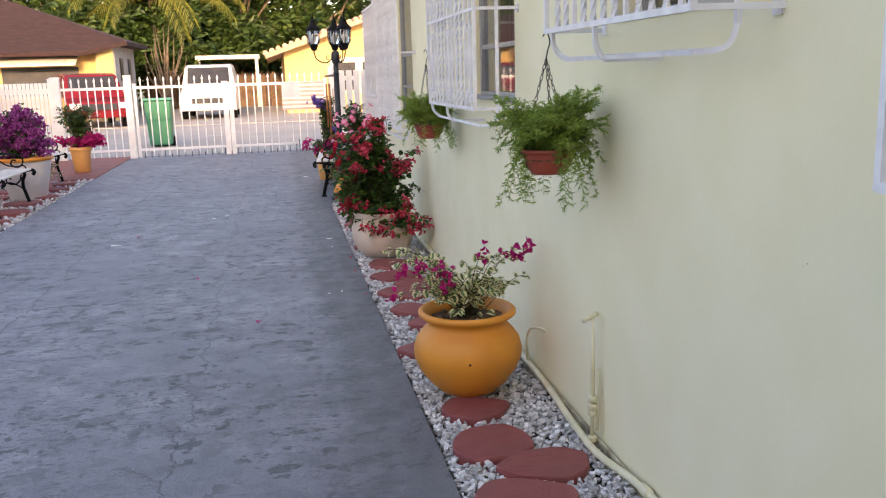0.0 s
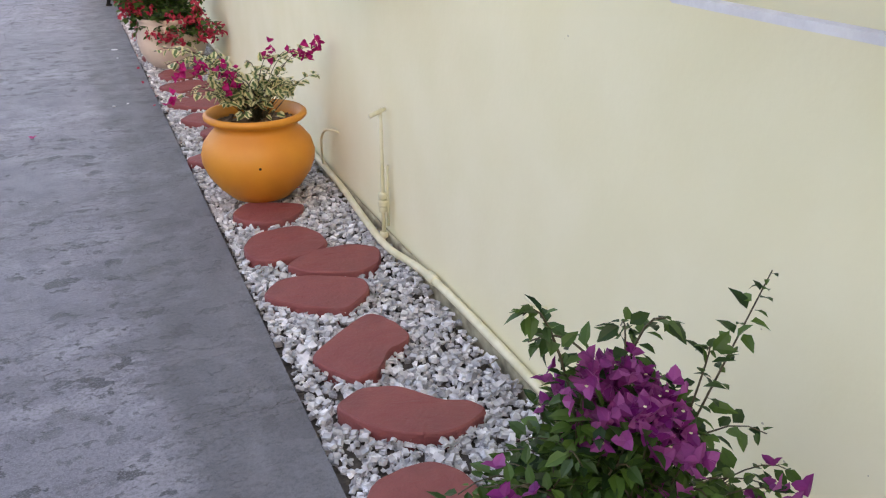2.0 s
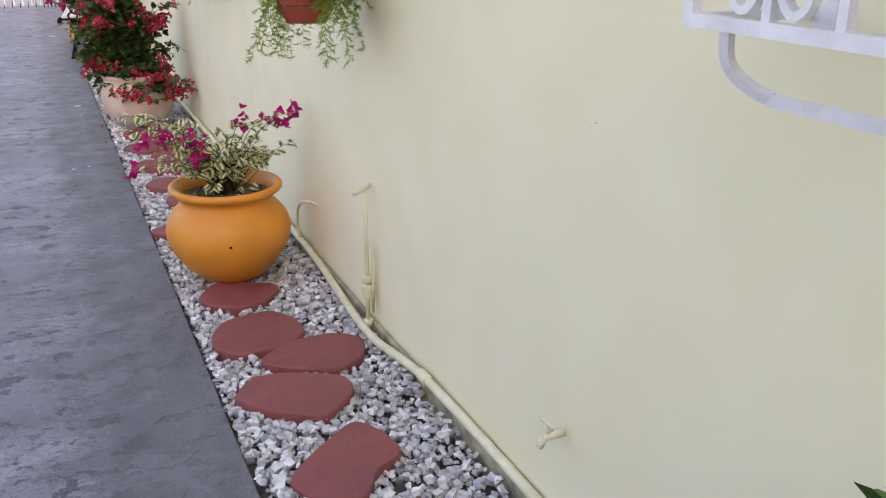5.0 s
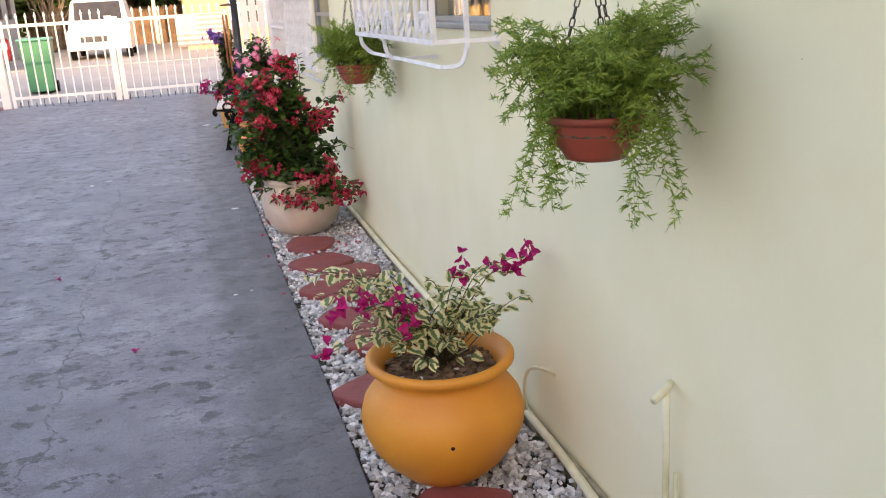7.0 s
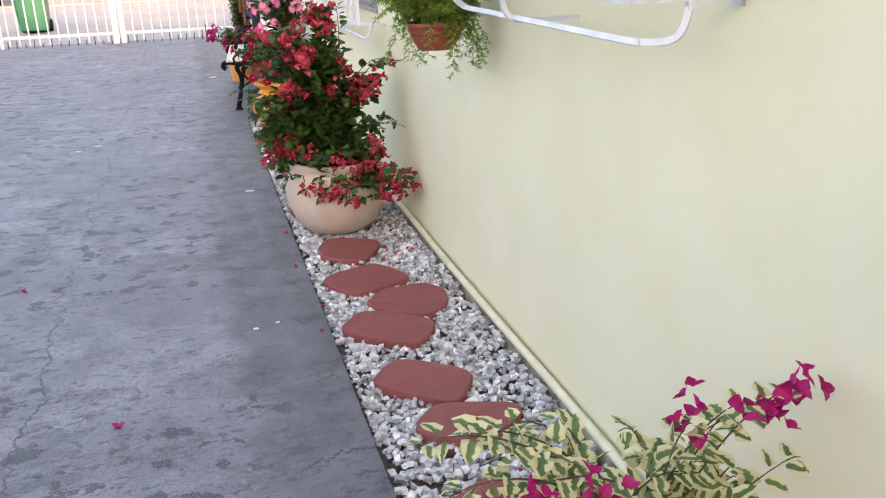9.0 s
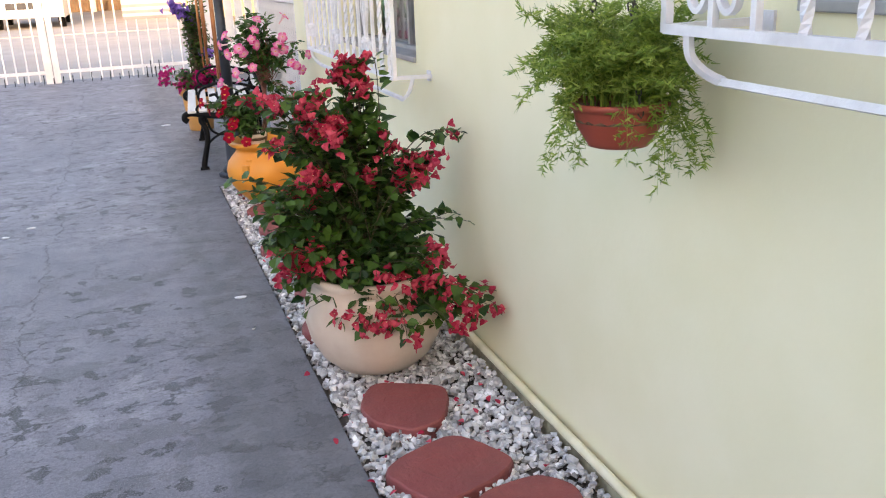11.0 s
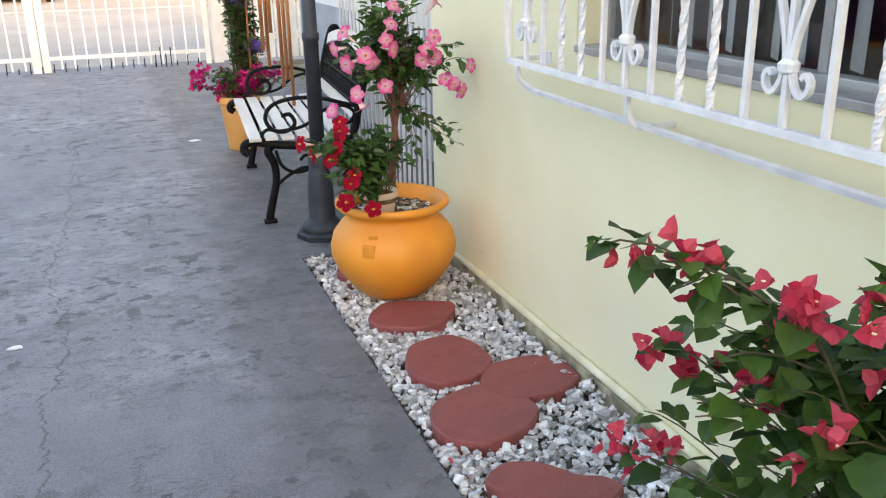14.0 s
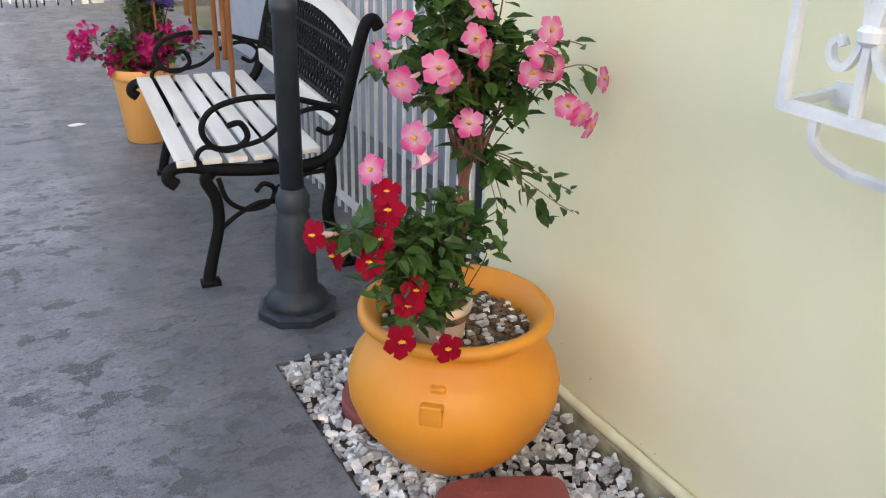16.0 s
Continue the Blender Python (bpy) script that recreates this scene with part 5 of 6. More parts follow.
    st.build("fern_stems", FERN, top)
    nd.build("fern_needles", FERN, top)


hanging_fern(0.962, 3.365, 1.205, 0.101, (0.955, 3.365, 1.615), 51, 125, 2.25, 0.25)
hanging_fern(0.975, 5.985, 1.155, 0.1, (0.965, 5.985, 1.63), 52, 110, 2.1, 0.22)
g = Geo().tube(smooth_line([(0.955, 5.80, 1.63), (0.958, 5.88, 1.632), (0.965, 5.985, 1.626), (0.966, 6.0, 1.64)], 4), 0.004, 6)
tagged(g.build("plant_hook", IRON_WHITE), "short white iron hook on the window cage", "hook")

# ---- pipes at the wall ----
g = Geo()
g.tube(smooth_line([(1.155, -3.0, 0.068), (1.155, 0.5, 0.068), (1.152, 1.6, 0.068), (1.154, 2.4, 0.068), (1.144, 2.9, 0.066), (1.108, 3.22, 0.05), (1.114, 3.5, 0.048), (1.14, 4.1, 0.062), (1.148, 5.0, 0.066), (1.143, 6.4, 0.066), (1.158, 8.0, 0.068), (1.158, 10.4, 0.068)], 8), 0.0145, 10)
top = empty("water_pipe", label="cream pvc water pipe lying along the wall footing", category="pipe")
g.build("pipe_run", PIPE, top, smooth=True)
g = Geo()
for y in (2.87,):
    g.lathe([(0.0185, -0.03), (0.0195, -0.026), (0.0195, 0.026), (0.0185, 0.03)], 12)
    for i in range(len(g.v) - 48, len(g.v)):
        x, yy, z = g.v[i]
        g.v[i] = (x + 1.146, z + y, yy + 0.068)
g.build("coupling", PIPE, top, smooth=True)
top = empty("standpipe", label="thin cream standpipe with a tee, against the wall", category="pipe")
g = Geo().tube([(1.135, 3.36, 0.03), (1.137, 3.365, 0.2), (1.139, 3.37, 0.38), (1.14, 3.375, 0.545)], 0.0085, 10)
g.tube([(1.165, 3.40, 0.55), (1.14, 3.375, 0.55), (1.09, 3.345, 0.543)], 0.0095, 10)
g.tube([(1.152, 3.35, 0.09), (1.155, 3.352, 0.34)], 0.006, 8)
g.build("pipe", PIPE, top, smooth=True)
g = Geo()
for z, r in ((0.215, 0.017), (0.185, 0.02), (0.16, 0.017), (0.05, 0.016)):
    g.lathe([(r, -0.012), (r + 0.002, -0.008), (r + 0.002, 0.008), (r, 0.012)], 12, (1.137, 3.364, z))
g.build("coupling", PIPE, top, smooth=True)
g = Geo().tube(smooth_line([(1.142, 4.28, 0.05), (1.132, 4.27, 0.14), (1.13, 4.25, 0.215), (1.136, 4.21, 0.258), (1.155, 4.15, 0.276), (1.178, 4.1, 0.274)], 5), 0.0068, 8)
tagged(g.build("pipe_stub", PIPE, smooth=True), "short bent cream pipe stub leading into the wall", "pipe")
top = empty("wall_tap", label="small cream painted tap on the house wall", category="tap")
g = Geo().tube([(1.18, 2.115, 0.3), (1.12, 2.115, 0.298)], 0.01, 8).tube([(1.13, 2.115, 0.3), (1.126, 2.115, 0.33)], 0.006, 8).tube([(1.12, 2.115, 0.298), (1.108, 2.115, 0.275)], 0.009, 8)
g.build("body", PIPE, top, smooth=True)
Geo().tube([(1.126, 2.09, 0.333), (1.126, 2.14, 0.333)], 0.007, 8, wide=0.6).build("handle", PIPE, top, smooth=True)

# ---- lamp post ----
LX, LY = 0.72, 10.89
top = empty("lamp_post", pose(LX, LY, 0), label="dark slate garden lamp post with three lanterns", category="lamp post")
Geo().lathe([(0.13, 0.0), (0.133, 0.026), (0.12, 0.034), (0.085, 0.04)], 8).build("base_plate", LAMP_GREY, top)
g = Geo().lathe([(0.1, 0.03), (0.1, 0.055), (0.088, 0.075), (0.072, 0.09), (0.066, 0.1), (0.063, 0.24), (0.05, 0.345), (0.046, 0.355), (0.052, 0.365), (0.053, 0.4), (0.045, 0.415), (0.04, 0.43)], 32, lobes=16, depth=0.018)
g.build("fluted_base", LAMP_GREY, top, smooth=True)
g = Geo().lathe([(0.036, 0.42), (0.035, 0.95), (0.04, 0.955), (0.04, 0.985), (0.033, 0.99), (0.031, 1.5), (0.036, 1.505), (0.036, 1.52), (0.03, 1.525), (0.03, 1.62), (0.045, 1.64), (0.05, 1.7), (0.045, 1.75), (0.03, 1.77)], 20)
g.build("pole", LAMP_GREY, top, smooth=True)
LAMP_GLASS = GLASS


def lantern(x, y, z):
    g = Geo()
    big = 1.14
    g.lathe([(0.012, 0.0), (0.03, 0.01), (0.035, 0.03), (0.05, 0.068)], 16, (0, 0, 0))
    g.lathe([(0.072, 0.205), (0.078, 0.212), (0.06, 0.235), (0.035, 0.26), (0.024, 0.29), (0.026, 0.3), (0.012, 0.315), (0.004, 0.37)], 16, (0, 0, 0))
    for k in range(8):
        a = k * math.pi / 4
        c, s = math.cos(a), math.sin(a)
        g.tube([(c * q, s * q, h) for q, h in ((0.049, 0.068), (0.062, 0.09), (0.068, 0.15), (0.07, 0.205))], 0.0035, 5)
    body = g.build("lantern", IRON_BLACK, top)
    body.location, body.scale = (x, y, z), (big, big, big)
    gl = Geo().lathe([(0.044, 0.05), (0.057, 0.09), (0.063, 0.15), (0.065, 0.2)], 16, (0, 0, 0)).build("lantern_glass", LAMP_GLASS, body, smooth=True)
    gl.visible_shadow = False
    Geo().lathe([(0.008, 0.068), (0.012, 0.09), (0.022, 0.12), (0.024, 0.14), (0.006, 0.165)], 12, (0, 0, 0)).build("bulb", POT_WHITE, body, smooth=True)


g = Geo()
for ang, out in ((180, 0.245), (60, 0.21), (-60, 0.21)):
    c, s = math.cos(radians(ang)), math.sin(radians(ang))
    pts = [(0.03, 1.70), (0.07, 1.655), (0.13, 1.635), (out - 0.03, 1.675), (out, 1.745), (out, 1.78)]
    g.tube(smooth_line([(c * q, s * q, h) for q, h in pts], 5), 0.0075, 8)
    sp = spiral(0.085, 1.70, 0.03, 0.008, -120, 240)
    g.tube([(c * q, s * q, h) for q, h in sp], 0.005, 6)
    lantern(c * out, s * out, 1.775)
g.build("arm", IRON_BLACK, top, smooth=True)
lantern(0, 0, 1.77)


# ---- benches ----
def park_bench(m, label):
    """Front at local x = 0, seat to +x, length along local y."""
    top = empty("park_bench", m, label=label, category="bench", group="park benches")
    L = 1.27
    for y in (0.0, L):
        f = Geo()
        front = smooth_line([(0.035, y, 0.0), (0.028, y, 0.03), (0.05, y, 0.12), (0.075, y, 0.22), (0.072, y, 0.31), (0.045, y, 0.375), (0.06, y, 0.405)], 6)
        f.tube(front, [0.024 - 0.004 * math.sin(i / len(front) * 3.1) for i in range(len(front))], 8, wide=0.9)
        seat = smooth_line([(-0.05, y, 0.372), (-0.073, y, 0.395), (-0.06, y, 0.425), (-0.01, y, 0.432), (0.08, y, 0.412), (0.25, y, 0.395), (0.42, y, 0.40), (0.49, y, 0.45), (0.52, y, 0.56), (0.56, y, 0.72), (0.6, y, 0.85), (0.63, y, 0.872), (0.65, y, 0.845)], 6)
        f.tube(seat, 0.022, 8, wide=0.9)
        back = smooth_line([(0.46, y, 0.43), (0.47, y, 0.32), (0.455, y, 0.2), (0.50, y, 0.06), (0.53, y, 0.0)], 6)
        f.tube(back, 0.022, 8, wide=0.9)
        for cx in (0.032, 0.53):
            f.box(cx - 0.035, cx + 0.03, y - 0.022, y + 0.022, 0.0, 0.018)
        f.build("end_frame", IRON_BLACK, top, smooth=True)
        s = Geo()
        arm = [(0.545, 0.575), (0.45, 0.60), (0.32, 0.635), (0.18, 0.64), (0.08, 0.61), (0.045, 0.55), (0.075, 0.49), (0.14, 0.475), (0.19, 0.51), (0.17, 0.56), (0.125, 0.555)]
        s.tube(smooth_line([(u, y, w) for u, w in arm], 6), 0.0105, 8)
        s.tube(smooth_line([(u, y, w) for u, w in [(0.05, 0.42), (0.02, 0.455), (0.05, 0.49), (0.12, 0.48), (0.24, 0.5), (0.34, 0.57), (0.44, 0.59), (0.5, 0.55), (0.47, 0.5), (0.425, 0.52)]], 6), 0.009, 8)
        s.tube(smooth_line([(u, y, w) for u, w in [(0.085, 0.38), (0.11, 0.30), (0.17, 0.26), (0.245, 0.27), (0.27, 0.32), (0.235, 0.345), (0.205, 0.32)]], 6), 0.009, 8)
        s.tube(smooth_line([(u, y, w) for u, w in [(0.08, 0.20), (0.14, 0.245), (0.22, 0.28), (0.3, 0.265), (0.33, 0.22), (0.30, 0.2)]], 6), 0.009, 8)
        s.tube(smooth_line([(u, y, w) for u, w in [(0.27, 0.32), (0.36, 0.36), (0.45, 0.37)]], 6), 0.009, 8)
        s.build("scroll_arm", IRON_BLACK, top, smooth=True)
    for i in range(6):
        x = -0.045 + i * 0.083
        z = 0.452 - 0.006 * math.sin(i / 5 * 3.1) - (0.006 if i == 0 else 0)
        b = Geo().box(x, x + 0.062, -0.02, L + 0.02, z - 0.012, z + 0.008).build("seat_slat", SLAT, top, bevel=0.004)

    def back_at(w):
        return 0.495 + (w - 0.46) * 0.27
    Geo().box(back_at(0.53) - 0.012, back_at(0.53) + 0.012, -0.01, L + 0.01, 0.5, 0.56).build("back_slat", SLAT, top, bevel=0.004)
    b = Geo()
    n = 24
    for i in range(n):
        y0, y1 = L * i / n, L * (i + 1) / n
        h0 = 0.83 + 0.075 * math.sin(math.pi * i / n) ** 0.8
        h1 = 0.83 + 0.075 * math.sin(math.pi * (i + 1) / n) ** 0.8
        vs = []
        for yy, h in ((y0, h0), (y1, h1)):
            for w in (h - 0.06, h):
                vs += [(back_at(w) - 0.014, yy, w), (back_at(w) + 0.012, yy, w)]
        b.add(vs, [(0, 4, 6, 2), (1, 3, 7, 5), (2, 6, 7, 3), (0, 1, 5, 4), (0, 2, 3, 1), (4, 5, 7, 6)])
    b.build("top_rail", SLAT, top)
    p = Geo()
    for i in range(31):
        y = 0.02 + (L - 0.04) * i / 30
        hm = 0.765 + 0.07 * math.sin(math.pi * i / 30) ** 0.8
        for sgn in (-1, 1):
            pts = []
            for k in range(10):
                w = 0.565 + (hm - 0.565) * k / 9
                yy = y + sgn * 0.022 * math.sin(k * 1.4)
                pts.append((back_at(w), min(max(yy, 0.0), L), w))
            p.tube(pts, 0.0055, 5)
    for w in (0.575, 0.67, 0.765):
        p.tube([(back_at(w), 0.0, w), (back_at(w), L, w)], 0.007, 6)
    p.build("lattice_back", IRON_BLACK, top)
    return top


bench = park_bench(pose(0.485, 11.21, 0, 0, 0, -4.5), "park bench with weathered white slats and black cast iron frame")
copy_thing(bench, pose(-3.13, 12.0, 0, 0, 0, 180))
copy_thing(bench, pose(-3.28, 14.45, 0, 0, 0, 172))

# ---- wind chime ----
top = empty("wind_chime", label="long copper coloured tube wind chime hung from the eave", category="wind chime")
CX, CY = 0.72, 11.8
g = Geo()
for k, (zb, ln) in enumerate(((0.50, 0.86), (0.60, 0.76), (0.72, 0.66), (0.82, 0.56), (0.92, 0.46), (0.66, 0.72))):
    a = k * 1.047
    x, y = CX + 0.075 * math.cos(a), CY + 0.075 * math.sin(a)
    g.tube([(x, y, zb), (x, y, zb + ln)], 0.0105, 10)
g.build("tube", CHIME, top, smooth=True)
Geo().lathe([(0.09, 1.47), (0.095, 1.475), (0.095, 1.488), (0.05, 1.495), (0.01, 1.5)], 24, (CX, CY, 0)).build("disc", surf("dark red wood", (0.1, 0.025, 0.02), (0.15, 0.04, 0.03), 20, 0.5, 0.1, 60), top)
g = Geo()
for k in range(6):
    a = k * 1.047
    x, y = CX + 0.075 * math.cos(a), CY + 0.075 * math.sin(a)
    g.tube([(x, y, 1.3), (x, y, 1.48)], 0.001, 4)
g.tube([(CX, CY, 1.49), (1.04, CY, 2.762)], 0.0015, 4)
g.build("cord", IRON_BLACK, top)

# garden figure, kept to plain shapes
top = empty("garden_figure", pose(-3.3, 13.35, 0.0), label="small painted garden figure in blue and yellow", category="garden figure")
FIG_B = surf("blue figure paint", (0.03, 0.13, 0.42), (0.04, 0.17, 0.5), 8, 0.5, 0.05, 60)
FIG_Y = surf("yellow figure paint", (0.75, 0.5, 0.12), (0.7, 0.45, 0.1), 8, 0.5, 0.05, 60)
FIG_P = surf("pink figure paint", (0.6, 0.22, 0.2), (0.65, 0.28, 0.25), 8, 0.5, 0.05, 60)
Geo().lathe([(0.09, 0.0), (0.1, 0.06), (0.08, 0.24), (0.05, 0.3)], 20).build("base", FIG_P, top, smooth=True)
Geo().lathe([(0.05, 0.28), (0.09, 0.34), (0.085, 0.42), (0.04, 0.48)], 20).build("middle", FIG_B, top, smooth=True)
Geo().lathe([(0.03, 0.47), (0.06, 0.5), (0.06, 0.55), (0.02, 0.59)], 20).build("top", FIG_Y, top, smooth=True)

# ---- litter ----
for i, (x, y, s) in enumerate(((0.396, 8.3, 0.03), (-0.62, 10.05, 0.035), (0.345, 13.5, 0.05), (0.275, 6.22, 0.014), (-0.75, 9.9, 0.03), (0.36, 6.25, 0.01), (-1.55, 8.62, 0.05), (0.4, 7.9, 0.01))):
    r = random.Random(i)
    n = 7
    vs = [(s * r.uniform(0.6, 1.1) * math.cos(k * 6.283 / n), s * 0.6 * r.uniform(0.6, 1.1) * math.sin(k * 6.283 / n), 0.003 + 0.004 * r.random()) for k in range(n)]
    o = Geo().add(vs + [(a, b, 0.0008) for a, b, c in vs], [tuple(range(n))] + [(k, k + n, (k + 1) % n + n, (k + 1) % n) for k in range(n)]).build("paper_scrap", PAPER)
    o.location = (x, y, 0)
    tagged(o, "small white paper scrap on the drive", "litter", "scraps on the drive")
g = Geo()
r = random.Random(77)
for _ in range(60):
    x, y = r.uniform(0.5, 1.1), r.choice((r.gauss(7.0, 0.5), r.gauss(6.7, 0.4), r.uniform(4, 10)))
    g.leaf((x, y, 0.014), rand_dir(r, -0.3), (r.gauss(0, 0.3), r.gauss(0, 0.3), 1), 0.026, 0.022, m=BRACT_RED)
for x, y in ((-0.684, 6.96), (-0.2, 5.6), (-1.4, 9.0)):
    for _ in range(3):
        g.leaf((x, y, 0.006), rand_dir(r, 0.2), (0, 0, 1), 0.028, 0.026, m=BRACT_MAGENTA)
tagged(g.build("fallen_petals"), "fallen red petals on gravel and drive", "petals", kind="stuff")

# small scars on the stucco
g = Geo()
r = random.Random(5)
for y, z, n in ((2.09, 1.04, 2), (1.15, 0.18, 14), (1.2, 0.4, 7), (6.9, 0.5, 2), (9.9, 0.2, 5), (3.0, 1.3, 1)):
    for _ in range(n):
        yy, zz, s = y + r.gauss(0, 0.14 if n > 4 else 0.015), max(0.09, z + r.gauss(0, 0.1 if n > 4 else 0.008)), r.uniform(0.001, 0.0024)
        g.box(WALL_X - 0.0012, WALL_X + 0.001, yy - s, yy + s * r.uniform(0.6, 1.6), zz - s * 0.7, zz + s)
tagged(g.build("wall_scars", surf("scuffed stucco", (0.42, 0.38, 0.28), (0.6, 0.55, 0.42), 40, 0.9, 0.3, 80)), "small dark scuffs and chips on the stucco", "scuffs", kind="stuff")

# ---- across the street ----
HOUSE_Y = surf("warm yellow house paint", (0.72, 0.50, 0.2), (0.66, 0.45, 0.18), 2, 0.8, 0.1, 20)
HOUSE_G = surf("grey house paint", (0.42, 0.4, 0.38), (0.36, 0.34, 0.33), 2, 0.8, 0.1, 20)
SHINGLE = surf("brown roof shingle", (0.032, 0.014, 0.013), (0.05, 0.023, 0.02), 7, 0.9, 0.4, 14, stretch=(0.4, 1, 1))
TILE = surf("salmon roof tile", (0.5, 0.3, 0.2), (0.6, 0.42, 0.3), 5, 0.8, 0.4, 10)
TRIM = surf("cream trim paint", (0.78, 0.72, 0.6), (0.7, 0.63, 0.5), 3, 0.7, 0.1, 20)
WIN_DARK = surf("far dark pane", (0.03, 0.032, 0.038), (0.05, 0.05, 0.055), 3, 0.3, 0, spec=0.25)
WOODFENCE = surf("brown board fence", (0.16, 0.1, 0.06), (0.24, 0.16, 0.1), 3, 0.9, 0.3, 20)

# left house: hipped brown roof, yellow front, awning
top = empty("house", label="low yellow house with a brown shingle roof and an awning", category="house", group="houses across the street")
Geo().box(-19, -6.75, 37, 46, -0.1, 2.75).build("wall", HOUSE_Y, top)
Geo().box(-6.745, -6.05, 36.6, 41.5, -0.1, 2.95).build("side_wall", HOUSE_G, top)
Geo().box(-6.7, -6.1, 36.52, 36.598, -0.1, 2.9).build("front_panel", HOUSE_Y, top)
g = Geo()
g.add([(-20, 36.0, 2.65), (-7.0, 36.0, 2.65), (-5.5, 36.3, 3.0), (-5.5, 42.0, 3.0), (-20, 46, 3.0), (-10.6, 40.0, 4.9), (-20, 40.0, 4.9),
       (-20, 36.0, 2.5), (-7.0, 36.0, 2.5), (-5.5, 36.3, 2.85), (-5.5, 42.0, 2.85), (-20, 46, 2.85)],
      [(0, 1, 5, 6), (1, 2, 5), (2, 3, 5), (3, 4, 6, 5), (0, 7, 8, 1), (1, 8, 9, 2), (2, 9, 10, 3), (7, 11, 10, 9, 8)])
g.build("roof", SHINGLE, top)
g = Geo().add([(-10.6, 36.9, 2.55), (-7.4, 36.9, 2.55), (-7.4, 36.0, 2.2), (-10.6, 36.0, 2.2), (-10.6, 36.9, 2.49), (-7.4, 36.9, 2.49), (-7.4, 36.0, 2.14), (-10.6, 36.0, 2.14)], [(0, 3, 2, 1), (4, 5, 6, 7), (3, 7, 6, 2), (0, 4, 7, 3), (1, 2, 6, 5)])
g.build("awning", TRIM, top)
Geo().box(-10.3, -7.5, 36.95, 36.998, 1.0, 2.1).build("window", WIN_DARK, top)
Geo().box(-6.046, -6.0, 37.6, 38.2, 1.5, 2.4).box(-6.046, -6.0, 39.6, 40.2, 1.5, 2.4).build("side_window", WIN_DARK, top)

# right house: yellow gable with tiled verge
top = empty("house", label="yellow gabled house with a salmon tile roof", category="house", group="houses across the street")
g = Geo()
gx0, gx1, gp = 0.45, 12.4, 6.4
g.add([(gx0, 38, -0.1), (gx1, 38, -0.1), (gx1, 38, 2.75), (gp, 38, 4.45), (gx0, 38, 2.75), (gx0, 50, -0.1), (gx1, 50, -0.1), (gx1, 50, 2.75), (gp, 50, 4.45), (gx0, 50, 2.75)],
      [(0, 1, 2, 3, 4), (9, 8, 7, 6, 5), (0, 4, 9, 5), (1, 6, 7, 2)])
g.build("wall", HOUSE_Y, top)
g = Geo()
for sx, ex in ((gp, gx0 - 0.75), (gp, gx1 + 0.75)):
    ze = 4.45 - 2.0 * abs(ex - sx) / (gp - gx0)
    g.add([(sx, 37.3, 4.48), (ex, 37.3, ze + 0.03), (ex, 50, ze + 0.03), (sx, 50, 4.48), (sx, 37.3, 4.68), (ex, 37.3, ze + 0.23), (ex, 50, ze + 0.23), (sx, 50, 4.68)],
          [(0, 1, 2, 3), (4, 7, 6, 5), (0, 4, 5, 1), (1, 5, 6, 2), (2, 6, 7, 3)])
g.build("roof", TILE, top)
g = Geo()
for i in range(26):
    t = i / 25
    for sgn, ex in ((-1, gx0 - 0.75), (1, gx1 + 0.75)):
        x = gp + (ex - gp) * t
        z = 4.68 - 2.0 * abs(x - gp) / (gp - gx0)
        g.tube([(x, 37.25, z + 0.03), (x, 38.6, z + 0.03)], 0.11, 6)
g.build("verge_tile", TILE, top)
Geo().box(2.35, 2.55, 37.93, 38.0, 0.7, 2.2).box(4.6, 4.8, 37.93, 38.0, 0.7, 2.2).box(2.55, 4.6, 37.93, 38.0, 2.0, 2.2).box(2.55, 4.6, 37.93, 38.0, 0.7, 0.85).box(3.4, 3.7, 37.93, 38.0, 0.85, 2.0).build("window_trim", TRIM, top)
Geo().box(2.55, 3.4, 37.96, 37.995, 0.85, 2.0).box(3.7, 4.6, 37.96, 37.995, 0.85, 2.0).build("window", WIN_DARK, top)

# sheds, board fence
g = Geo().box(-3.9, -0.7, 47, 50, 2.45, 2.65, TRIM)
for x in (-3.75, -0.85):
    g.box(x - 0.08, x + 0.08, 47.1, 47.26, -0.1, 2.45, TRIM)
tagged(g.build("carport_roof"), "flat white carport roof on posts", "carport")
g = Geo()
for i in range(60):
    x = -7.0 + i * 0.125
    g.box(x, x + 0.11, 50.5, 50.53, -0.1, 1.75 + 0.05 * math.sin(i * 2.3))
tagged(g.build("board_fence", WOODFENCE), "weathered brown board fence", "fence")


